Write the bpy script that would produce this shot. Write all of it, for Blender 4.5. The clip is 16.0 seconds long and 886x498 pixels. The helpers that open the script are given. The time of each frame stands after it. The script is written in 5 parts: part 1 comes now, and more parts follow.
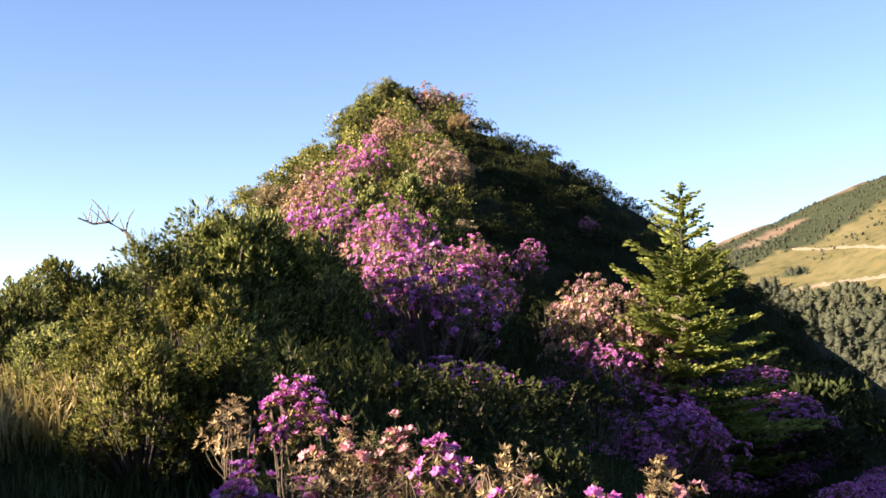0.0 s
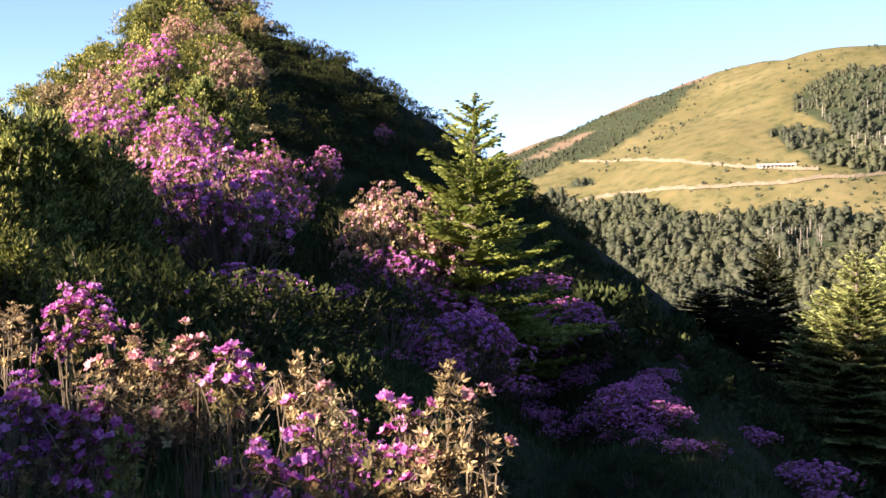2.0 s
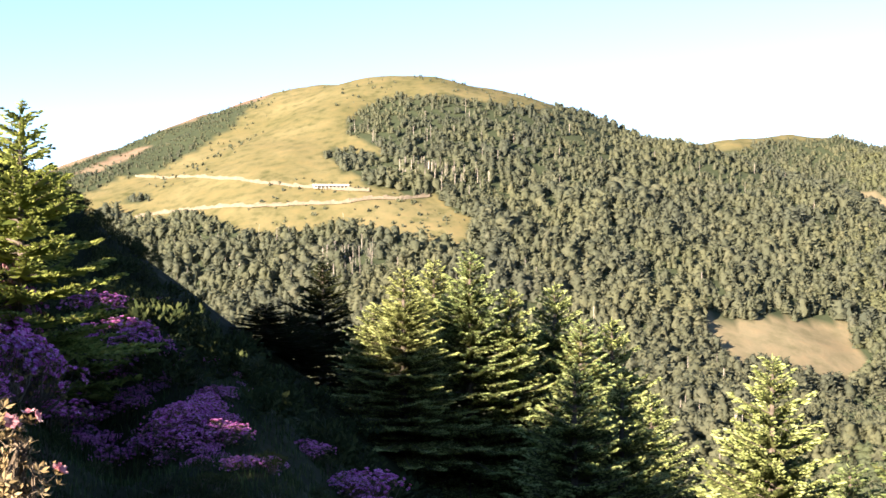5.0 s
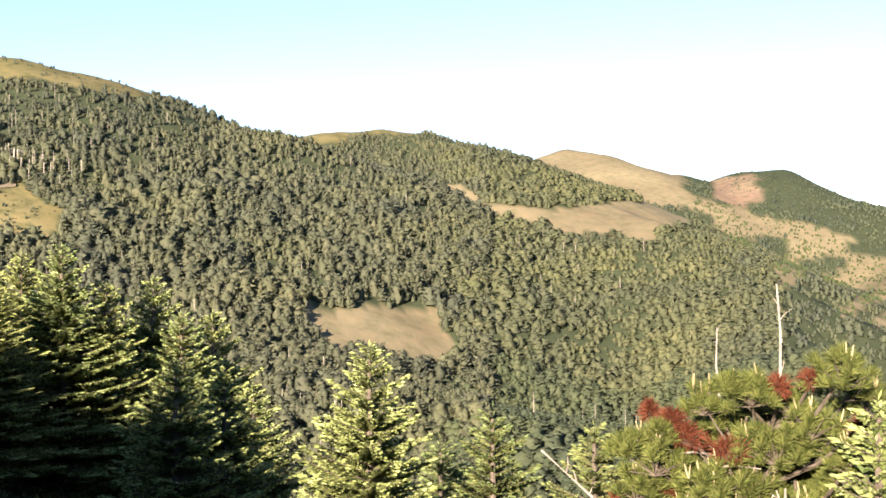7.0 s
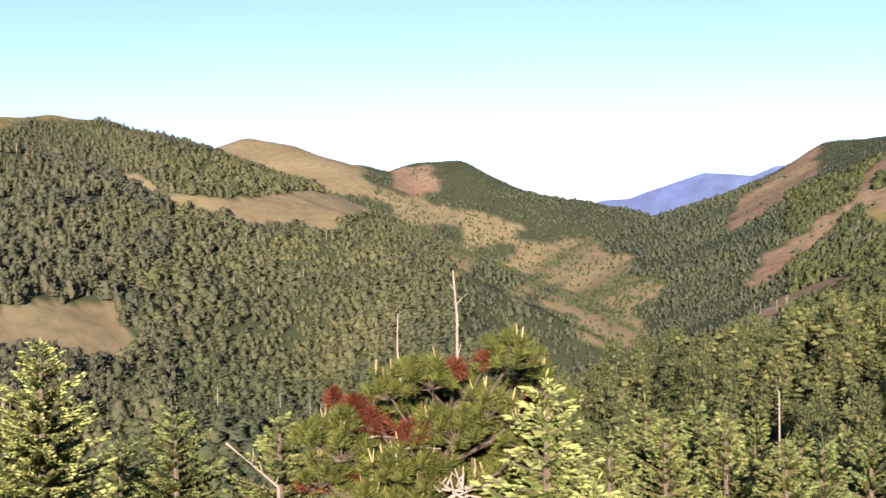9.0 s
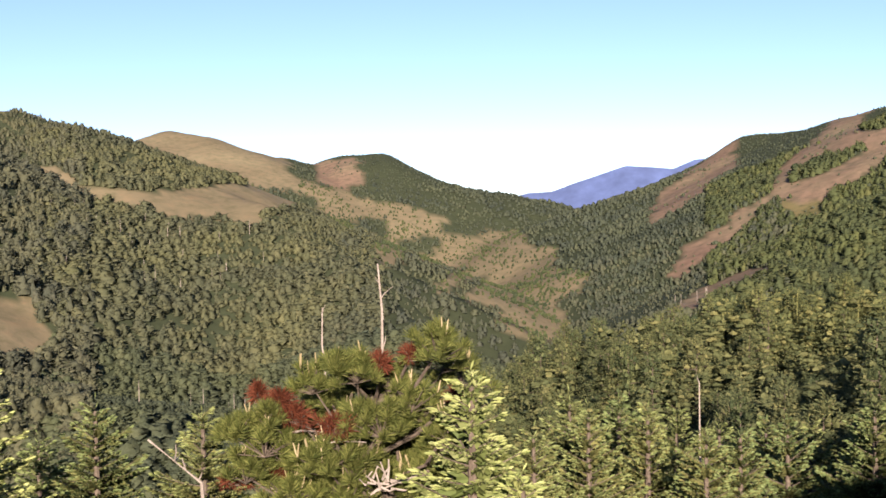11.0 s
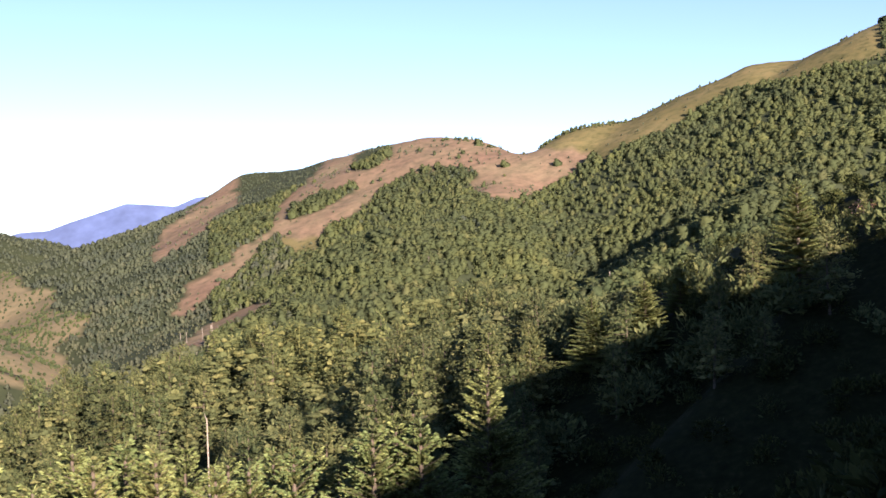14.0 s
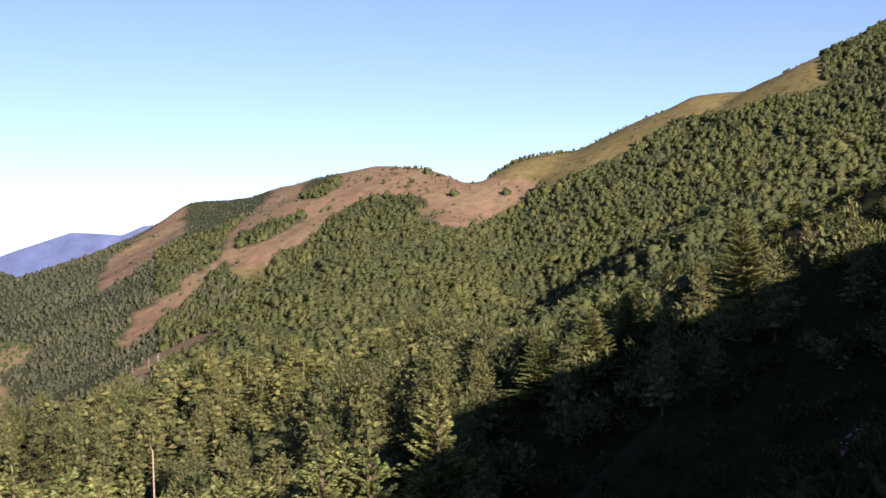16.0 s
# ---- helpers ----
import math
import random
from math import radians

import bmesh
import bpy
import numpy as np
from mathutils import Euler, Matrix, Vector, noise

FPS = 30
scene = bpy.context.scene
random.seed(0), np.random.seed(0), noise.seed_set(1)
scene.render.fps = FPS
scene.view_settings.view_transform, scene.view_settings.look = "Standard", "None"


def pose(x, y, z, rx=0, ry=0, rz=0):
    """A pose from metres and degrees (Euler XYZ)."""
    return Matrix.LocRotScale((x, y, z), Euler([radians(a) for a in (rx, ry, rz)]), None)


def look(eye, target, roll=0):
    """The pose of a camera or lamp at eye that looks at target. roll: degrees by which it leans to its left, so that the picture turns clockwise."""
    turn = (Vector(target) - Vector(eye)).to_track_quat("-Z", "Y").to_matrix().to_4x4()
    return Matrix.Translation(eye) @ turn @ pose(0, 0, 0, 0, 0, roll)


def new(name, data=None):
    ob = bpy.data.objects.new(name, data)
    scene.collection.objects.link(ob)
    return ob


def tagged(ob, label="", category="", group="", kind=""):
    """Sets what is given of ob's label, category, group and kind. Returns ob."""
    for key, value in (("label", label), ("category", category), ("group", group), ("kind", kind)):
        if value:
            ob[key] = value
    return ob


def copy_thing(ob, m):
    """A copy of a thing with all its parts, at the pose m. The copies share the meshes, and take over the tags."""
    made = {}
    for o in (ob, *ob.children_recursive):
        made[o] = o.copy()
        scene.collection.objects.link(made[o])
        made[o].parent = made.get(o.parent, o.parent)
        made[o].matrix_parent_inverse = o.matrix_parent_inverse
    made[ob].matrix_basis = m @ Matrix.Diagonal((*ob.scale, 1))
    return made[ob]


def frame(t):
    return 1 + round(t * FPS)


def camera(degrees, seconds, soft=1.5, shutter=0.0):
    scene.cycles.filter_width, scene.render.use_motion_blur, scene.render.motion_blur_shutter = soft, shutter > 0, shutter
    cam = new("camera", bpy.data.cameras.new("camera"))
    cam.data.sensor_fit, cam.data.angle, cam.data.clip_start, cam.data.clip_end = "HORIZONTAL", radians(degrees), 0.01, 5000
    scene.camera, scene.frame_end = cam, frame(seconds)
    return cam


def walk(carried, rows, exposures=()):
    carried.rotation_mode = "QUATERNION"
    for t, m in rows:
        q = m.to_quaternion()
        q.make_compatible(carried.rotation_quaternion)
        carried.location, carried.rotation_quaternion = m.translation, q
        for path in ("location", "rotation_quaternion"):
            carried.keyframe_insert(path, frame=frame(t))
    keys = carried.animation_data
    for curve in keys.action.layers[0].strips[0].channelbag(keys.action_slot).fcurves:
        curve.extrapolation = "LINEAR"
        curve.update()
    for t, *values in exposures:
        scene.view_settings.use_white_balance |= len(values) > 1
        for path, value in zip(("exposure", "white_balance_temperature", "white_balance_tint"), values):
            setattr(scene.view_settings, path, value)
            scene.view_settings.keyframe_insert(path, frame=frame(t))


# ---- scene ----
# ---------------------------------------------------------------- camera
EYE = Vector((0.0, 0.0, 1.6))
cam = camera(42.0, 16.0, soft=1.6)


def aim(yaw, pitch, lean):
    """The camera's pose: yaw to the left, pitch upwards, lean to the right, in degrees."""
    y, p = radians(yaw), radians(pitch)
    way = Vector((-math.sin(y) * math.cos(p), math.cos(y) * math.cos(p), math.sin(p)))
    return look(EYE, EYE + way, -lean)


PATH = [
    (0.0, 37.76, 3.91, 0.52), (0.5, 35.16, 3.21, 0.42), (1.0, 32.04, 1.33, 0.25), (1.5, 29.69, 0.39, 0.13),
    (2.0, 27.62, -0.74, 0.14), (2.5, 24.73, -1.15, 0.03), (3.0, 20.42, -1.09, 0.0), (3.2, 18.67, -0.99, -0.05),
    (5.3, 2.59, 0.11, -0.08), (5.5, 0.0, 0.0, 0.0), (6.0, -5.57, -0.4, 0.1), (6.5, -10.08, -0.38, 0.23),
    (7.0, -13.69, -0.33, 0.35), (7.5, -17.61, -0.25, 0.52), (8.0, -21.75, -0.62, 0.74), (8.5, -26.93, -0.99, 0.85),
    (9.0, -29.33, -1.01, 0.9), (9.2, -30.15, -1.0, 0.9), (11.3, -34.55, -1.66, 1.11), (11.5, -36.44, -1.9, 1.12),
    (12.0, -43.44, -2.49, 1.44), (12.5, -48.18, -2.63, 1.48), (13.0, -51.47, -2.54, 1.56), (13.5, -55.15, -0.94, 1.9),
    (14.0, -57.37, -0.23, 2.15), (14.5, -54.03, 1.27, 2.1), (15.0, -52.09, 1.88, 2.14), (15.5, -53.06, 1.57, 2.1),
    (16.0, -59.93, 1.1, 2.21)]
EXPOSURES = [(0.0, 2.2, 6600, 22), (2.0, 2.36, 6420, 22), (3.2, 2.58, 6420, 22), (5.5, 2.65, 6350, 19), (7.0, 2.4, 6380, 20), (8.0, 2.1, 6340, 23), (9.2, 1.8, 6320, 26), (11.5, 1.6, 6260, 26), (12.5, 1.72, 6280, 27), (14.0, 2.0, 6300, 28), (15.0, 1.74, 6260, 28), (16.0, 1.63, 6450, 30)]
walk(cam, [(t, aim(a, b, c)) for t, a, b, c in PATH], EXPOSURES)

# ---------------------------------------------------------------- light
SUN_BEARING, SUN_HEIGHT = -147.0, 17.0      # degrees clockwise from +y, degrees above the horizon
world = bpy.data.worlds.new("world")
scene.world = world
world.use_nodes = True
sky = world.node_tree.nodes.new("ShaderNodeTexSky")
sky.sky_type = "NISHITA"
sky.sun_disc = False
sky.sun_elevation = radians(SUN_HEIGHT)
sky.sun_rotation = radians(SUN_BEARING)
sky.altitude = 3000.0
sky.air_density, sky.dust_density, sky.ozone_density = 1.0, 0.5, 2.2
world.node_tree.links.new(sky.outputs["Color"], world.node_tree.nodes["Background"].inputs["Color"])
world.node_tree.nodes["Background"].inputs["Strength"].default_value = 0.062
b, h = radians(SUN_BEARING), radians(SUN_HEIGHT)
toward_sun = Vector((math.sin(b) * math.cos(h), math.cos(b) * math.cos(h), math.sin(h)))
sun = new("sun", bpy.data.lights.new("sun", "SUN"))
sun.data.energy, sun.data.angle, sun.data.color = 5.0, radians(0.6), (1.0, 0.86, 0.66)
sun.matrix_world = look((0, 0, 60), Vector((0, 0, 60)) - toward_sun)

# ---------------------------------------------------------------- materials


def material(name, rough=0.8):
    m = bpy.data.materials.new(name)
    m.use_nodes = True
    m.node_tree.nodes["Principled BSDF"].inputs["Roughness"].default_value = rough
    m.node_tree.nodes["Principled BSDF"].inputs["Specular IOR Level"].default_value = 0.25
    return m, m.node_tree.nodes, m.node_tree.links


def ramp(nodes, stops):
    r = nodes.new("ShaderNodeValToRGB")
    r.color_ramp.elements[0].position, r.color_ramp.elements[0].color = stops[0][0], (*stops[0][1], 1)
    r.color_ramp.elements[1].position, r.color_ramp.elements[1].color = stops[-1][0], (*stops[-1][1], 1)
    for at, colour in stops[1:-1]:
        r.color_ramp.elements.new(at).color = (*colour, 1)
    return r


def blend(nodes, links, kind, factor, a, b):
    m = nodes.new("ShaderNodeMix")
    m.data_type, m.blend_type = "RGBA", kind
    for socket, value in ((m.inputs[0], factor), (m.inputs[6], a), (m.inputs[7], b)):
        if isinstance(value, bpy.types.NodeSocket):
            links.new(value, socket)
        else:
            socket.default_value = value
    return m.outputs[2]


def noise_out(nodes, links, scale, detail=4.0, rough=0.6):
    co = nodes.new("ShaderNodeNewGeometry")
    n = nodes.new("ShaderNodeTexNoise")
    n.inputs["Scale"].default_value, n.inputs["Detail"].default_value, n.inputs["Roughness"].default_value = scale, detail, rough
    links.new(co.outputs["Position"], n.inputs["Vector"])
    return n.outputs["Fac"]


def leaf_material(name, stops, through_light=0.3, rough=0.55, spread=0.25, size=1.3, relief=0.0):
    """Foliage: the colour goes by a random number for each leaf or clump and one for each plant; some light passes through."""
    m, nodes, links = material(name, rough)
    nodes["Principled BSDF"].inputs["Specular IOR Level"].default_value = 0.1
    geo, info = nodes.new("ShaderNodeNewGeometry"), nodes.new("ShaderNodeObjectInfo")
    colours = ramp(nodes, stops)
    links.new(geo.outputs["Random Per Island"], colours.inputs[0])
    n = noise_out(nodes, links, size, 5.0, 0.7)
    patch = ramp(nodes, [(0.3, (1 - spread,) * 3), (0.7, (1 + spread,) * 3)])
    links.new(n, patch.inputs[0])
    c = blend(nodes, links, "MULTIPLY", 1.0, colours.outputs[0], patch.outputs[0])
    plant = ramp(nodes, [(0.0, (0.78, 0.86, 0.8)), (1.0, (1.15, 1.08, 0.95))])
    links.new(info.outputs["Random"], plant.inputs[0])
    c = blend(nodes, links, "MULTIPLY", 1.0, c, plant.outputs[0])
    bsdf = nodes["Principled BSDF"]
    links.new(c, bsdf.inputs["Base Color"])
    if relief:
        stand = ramp(nodes, [(0.35, (0.80, 0.82, 0.90)), (0.65, (1.18, 1.14, 1.0))])
        links.new(noise_out(nodes, links, 0.014, 4.0), stand.inputs[0])
        c = blend(nodes, links, "MULTIPLY", 1.0, c, stand.outputs[0])
        links.new(c, bsdf.inputs["Base Color"])
        bp = nodes.new("ShaderNodeBump")
        bp.inputs["Strength"].default_value, bp.inputs["Distance"].default_value = 1.0, relief
        links.new(n, bp.inputs["Height"])
        links.new(bp.outputs[0], bsdf.inputs["Normal"])
    trans = nodes.new("ShaderNodeBsdfTranslucent")
    links.new(c, trans.inputs["Color"])
    mix = nodes.new("ShaderNodeMixShader")
    mix.inputs[0].default_value = through_light
    links.new(bsdf.outputs[0], mix.inputs[1])
    links.new(trans.outputs[0], mix.inputs[2])
    links.new(mix.outputs[0], nodes["Material Output"].inputs["Surface"])
    return m


def rough_material(name, stops, scale, rough=0.85, bump=0.4, fine=6.0):
    m, nodes, links = material(name, rough)
    colours = ramp(nodes, stops)
    links.new(noise_out(nodes, links, scale, 6.0, 0.65), colours.inputs[0])
    n2 = noise_out(nodes, links, scale * fine, 3.0)
    grain = ramp(nodes, [(0.3, (0.75,) * 3), (0.7, (1.2,) * 3)])
    links.new(n2, grain.inputs[0])
    links.new(blend(nodes, links, "MULTIPLY", 1.0, colours.outputs[0], grain.outputs[0]), nodes["Principled BSDF"].inputs["Base Color"])
    bp = nodes.new("ShaderNodeBump")
    bp.inputs["Strength"].default_value, bp.inputs["Distance"].default_value = bump, 0.3 / scale
    links.new(n2, bp.inputs["Height"])
    links.new(bp.outputs[0], nodes["Principled BSDF"].inputs["Normal"])
    return m


def ground_material():
    """Forest floor, dry meadow, rust-coloured scrub, sun-paled straw and shade-darkened grass near by, by four
    attributes of the sheet.
    """
    m, nodes, links = material("mountain_ground", 0.95)
    nodes["Principled BSDF"].inputs["Specular IOR Level"].default_value = 0.05
    big, mid, small = noise_out(nodes, links, 0.012, 5.0), noise_out(nodes, links, 0.09, 5.0), noise_out(nodes, links, 1.7, 4.0)

    def layer(stops, source):
        r = ramp(nodes, stops)
        links.new(source, r.inputs[0])
        return r.outputs[0]

    floor = layer([(0.3, (0.030, 0.038, 0.020)), (0.7, (0.046, 0.056, 0.029))], mid)
    meadow = blend(nodes, links, "MULTIPLY", 1.0, layer([(0.3, (0.100, 0.090, 0.038)), (0.5, (0.125, 0.108, 0.049)), (0.7, (0.155, 0.130, 0.063))], big),
                   layer([(0.3, (0.50, 0.58, 0.50)), (0.48, (0.92, 0.95, 0.92)), (0.7, (1.15, 1.08, 1.02))], mid))
    rust = blend(nodes, links, "MULTIPLY", 1.0, layer([(0.3, (0.172, 0.114, 0.082)), (0.5, (0.180, 0.131, 0.089)), (0.7, (0.186, 0.148, 0.095))], big),
                 layer([(0.3, (0.6, 0.66, 0.62)), (0.7, (1.15, 1.1, 1.05))], mid))
    # dry straw, its colour paled for the sunlight these slopes miss
    straw = blend(nodes, links, "MULTIPLY", 1.0, layer([(0.3, (0.138, 0.114, 0.068)), (0.5, (0.158, 0.131, 0.078)), (0.7, (0.182, 0.153, 0.091))], big),
                  layer([(0.3, (0.7, 0.76, 0.7)), (0.5, (0.95, 0.97, 0.95)), (0.7, (1.12, 1.06, 1.02))], mid))
    # near grass, its base colour darkened to deepen the shade
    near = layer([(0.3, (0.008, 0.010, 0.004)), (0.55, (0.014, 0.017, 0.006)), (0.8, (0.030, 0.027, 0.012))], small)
    c = floor
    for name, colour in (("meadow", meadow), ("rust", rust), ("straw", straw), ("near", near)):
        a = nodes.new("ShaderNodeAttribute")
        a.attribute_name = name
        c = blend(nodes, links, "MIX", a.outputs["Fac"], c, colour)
    links.new(c, nodes["Principled BSDF"].inputs["Base Color"])
    bp = nodes.new("ShaderNodeBump")
    bp.inputs["Strength"].default_value, bp.inputs["Distance"].default_value = 0.6, 1.2
    links.new(mid, bp.inputs["Height"])
    links.new(bp.outputs[0], nodes["Principled BSDF"].inputs["Normal"])
    return m


GROUND = ground_material()
BARK = rough_material("grey_bark", [(0.3, (0.055, 0.042, 0.030)), (0.7, (0.14, 0.115, 0.085))], 9.0)
DEAD = rough_material("bleached_wood", [(0.3, (0.17, 0.145, 0.115)), (0.7, (0.35, 0.31, 0.26))], 12.0)
TWIG = rough_material("pale_twig", [(0.3, (0.078, 0.058, 0.039)), (0.7, (0.176, 0.137, 0.091))], 20.0)
# needle colour darkened for the firs that stand in shade
SHADE_DARK_FIR = leaf_material("fir_needles", [(0.0, (0.012, 0.017, 0.007)), (0.5, (0.024, 0.029, 0.012)), (1.0, (0.049, 0.054, 0.02))], 0.3, 0.8)
# needle colour brightened for the firs that stand in sunlight
SUN_BRIGHTENED_FIR = leaf_material("sun_brightened_fir_needles", [(0.0, (0.062, 0.079, 0.029)), (0.5, (0.117, 0.132, 0.05)), (1.0, (0.204, 0.21, 0.084))], 0.38, 0.8)
PALE_FIR = leaf_material("young_fir_needles", [(0.0, (0.102, 0.136, 0.043)), (0.5, (0.204, 0.23, 0.081)), (1.0, (0.34, 0.357, 0.162))], 0.35)
PINE = leaf_material("pine_needles", [(0.0, (0.062, 0.081, 0.022)), (0.6, (0.13, 0.147, 0.044)), (1.0, (0.223, 0.231, 0.075))], 0.35)
PINE_FAR = leaf_material("mountain_pine_pads", [(0.0, (0.057, 0.076, 0.039)), (0.6, (0.109, 0.129, 0.06)), (1.0, (0.182, 0.19, 0.087))], 0.35, 0.8, 0.35, 2.2, 0.2)
YELLOW_FIR = leaf_material("broad_fir_needles", [(0.0, (0.07, 0.095, 0.022)), (0.4, (0.19, 0.22, 0.055)), (1.0, (0.40, 0.42, 0.12))], 0.4, 0.8)
PALE_TIP = leaf_material("pale_fir_shoots", [(0.0, (0.221, 0.271, 0.093)), (0.5, (0.34, 0.393, 0.153)), (1.0, (0.476, 0.524, 0.238))], 0.35)
FIR_TIP = leaf_material("yellow_green_fir_shoots", [(0.0, (0.115, 0.148, 0.055)), (0.5, (0.19, 0.233, 0.091)), (1.0, (0.285, 0.335, 0.144))], 0.4, 0.8)
CANDLE = leaf_material("pine_candles", [(0.0, (0.248, 0.216, 0.124)), (1.0, (0.38, 0.336, 0.225))], 0.2)
RED_PINE = leaf_material("dead_pine_needles", [(0.0, (0.068, 0.022, 0.014)), (1.0, (0.129, 0.045, 0.025))], 0.2)
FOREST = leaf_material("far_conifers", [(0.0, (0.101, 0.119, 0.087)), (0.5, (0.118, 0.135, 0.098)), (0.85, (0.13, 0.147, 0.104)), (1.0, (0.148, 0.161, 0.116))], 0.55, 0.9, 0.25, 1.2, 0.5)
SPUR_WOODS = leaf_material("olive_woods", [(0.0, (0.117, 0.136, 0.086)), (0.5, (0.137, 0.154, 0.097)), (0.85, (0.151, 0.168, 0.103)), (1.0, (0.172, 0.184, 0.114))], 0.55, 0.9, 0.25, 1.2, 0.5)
BROADLEAF = leaf_material("dark_green_woods", [(0.0, (0.064, 0.086, 0.045)), (0.5, (0.08, 0.104, 0.053)), (0.85, (0.095, 0.116, 0.054)), (1.0, (0.112, 0.127, 0.064))], 0.42, 0.9, 0.3, 1.2, 0.5)
# leaf colour darkened to deepen the shade on flank, bank and hillside
SHADE_DARK_SCRUB = leaf_material("scrub_leaves_shade_darkened", [(0.0, (0.018, 0.026, 0.010)), (0.6, (0.036, 0.046, 0.016)), (1.0, (0.07, 0.078, 0.028))], 0.25, 0.85)
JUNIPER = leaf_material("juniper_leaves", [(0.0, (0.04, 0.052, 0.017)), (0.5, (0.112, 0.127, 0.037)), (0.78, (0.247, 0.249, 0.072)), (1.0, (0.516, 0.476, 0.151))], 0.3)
AZALEA_LEAF = leaf_material("azalea_leaves", [(0.0, (0.07, 0.07, 0.025)), (0.5, (0.17, 0.13, 0.055)), (1.0, (0.38, 0.27, 0.13))], 0.3)
AZALEA_DRY = leaf_material("faded_azalea_leaves", [(0.0, (0.12, 0.095, 0.046)), (0.5, (0.28, 0.21, 0.115)), (1.0, (0.54, 0.43, 0.26))], 0.3)
BLOOM = leaf_material("azalea_petals", [(0.0, (0.456, 0.081, 0.4)), (0.5, (0.646, 0.19, 0.594)), (1.0, (0.817, 0.437, 0.81))], 0.45, 0.6)
BLOOM_FADED = leaf_material("faded_petals", [(0.0, (0.44, 0.169, 0.23)), (0.5, (0.605, 0.286, 0.351)), (1.0, (0.792, 0.546, 0.567))], 0.4, 0.6)
# grass colour darkened to deepen the shade on the near slopes
GRASS = leaf_material("bamboo_grass", [(0.0, (0.012, 0.019, 0.007)), (0.6, (0.026, 0.037, 0.012)), (1.0, (0.055, 0.060, 0.022))], 0.3, 0.85)
# the same grass at 1.8 times the colour, to lift the shaded bank
GRASS_BRIGHTENED = leaf_material("bamboo_grass_brightened", [(0.0, (0.02, 0.034, 0.013)), (0.6, (0.044, 0.067, 0.023)), (1.0, (0.093, 0.108, 0.042))], 0.3, 0.85)
STRAW = leaf_material("dry_grass", [(0.0, (0.22, 0.16, 0.06)), (0.6, (0.40, 0.31, 0.13)), (1.0, (0.58, 0.47, 0.24))], 0.35)
ROAD = rough_material("pale_road_bank", [(0.3, (0.13, 0.105, 0.07)), (0.7, (0.185, 0.15, 0.10))], 0.15)
WHITE = rough_material("white_roof", [(0.3, (0.45, 0.44, 0.42)), (0.7, (0.56, 0.55, 0.53))], 0.3)
CONCRETE = rough_material("grey_concrete", [(0.3, (0.34, 0.32, 0.29)), (0.7, (0.46, 0.44, 0.40))], 0.5)
# the haze of distance is painted into this base colour
HAZE_BLUE = rough_material("distant_slope_haze_blue", [(0.3, (0.060, 0.088, 0.185)), (0.7, (0.066, 0.095, 0.195))], 0.002, 0.95, 0.0)

# ---------------------------------------------------------------- the lie of the land
# Crests: bearing in degrees clockwise from +y, distance in metres, height in metres.
NEAR = [(-160, 60, -4), (-60, 260, -70), (-55, 150, -24), (-49, 90, -3), (-43, 62, 7.6), (-40, 50, 11.2), (-39, 40, 7.4), (-38, 30, 3.5), (-37, 20, 1.4),
        (-38, 12, 0.4), (-40, 6, -0.2), (0, 0.01, 0.0), (112, 8, 0.5), (106, 20, 1.5), (101, 60, 7), (98, 130, 15), (97, 300, 32), (97, 600, 60), (93, 850, 105)]
BANK = [(-64, 30, -0.5), (-55, 15, 1.1), (-54, 10, 0.7), (-70, 5, 0.1), (0, 0.01, 0.0)]
SHOULDER = [(-36, 48, 8.4), (-30, 40, 3.0), (-26, 36, 1.2), (-22, 30, 0.4), (-19, 25, -0.35), (-16, 17, -1.32), (-12.5, 10, -1.05), (-6, 4, -0.55), (0, 0.01, 0.0)]
FLANK = [(-40, 50, 11), (-36.5, 47, 9.85), (-33.9, 46, 8.65), (-31.9, 46, 7.25), (-29.6, 46, 6.25), (-27.5, 45, 5.05), (-25, 44, 3.05), (-22, 42, 0.3)]
# unseen crest added behind the lookout, heights set to throw the near shadows
UNSEEN_CREST = [(-92, 30, 7.1), (-100, 28, 10.2), (-104, 27, 9.45), (-108, 26, 8.25), (-112, 25.5, 7.6), (-116, 25, 7.2), (-119, 25, 7.4), (-123, 25, 7.7), (-126.5, 25, 7.9), (-130, 25, 8.2), (-134, 25, 8.6), (-137, 25, 8.9), (-140, 25, 8.75), (-145, 25, 8.55), (-152, 25, 9.35), (-162, 26, 10.5), (175, 28, 11.8), (150, 30, 13.2), (130, 34, 14.2), (120, 50, 16.5),
    (112, 80, 19.6), (108, 110, 27.5), (101, 200, 36), (98, 300, 38)]
DOME = [(-30, 1550, 45), (-24.6, 1464, 80), (-23.5, 1446, 89.8), (-22.7, 1434, 100.6), (-21.6, 1415, 139.2), (-20.2, 1394, 120.9), (-18.6, 1368, 133.9), (-17.2, 1345, 174.3),
    (-16, 1325, 168.4), (-14.8, 1312, 187.3), (-12.9, 1269, 189.9), (-10.9, 1236, 186.8), (-8.4, 1200, 192.5), (-6.4, 1191, 194.5), (-4.2, 1190, 184.1), (-2.9, 1183, 149.2),
    (-1.2, 1187, 155.2), (0.4, 1184, 152.1), (1.8, 1171, 130.3), (3.4, 1150, 131.2), (4.8, 1123, 120.6)]
BACK = [(-2, 1500, 106), (5, 1400, 124), (6.6, 1317, 128.7), (8, 1332, 135.7), (9.4, 1364, 142.2), (10.9, 1391, 151.4), (12.2, 1376, 146.9), (13, 1350, 144.2), (14.4, 1317, 128),
    (15.7, 1279, 122.6), (16.9, 1250, 76.8)]
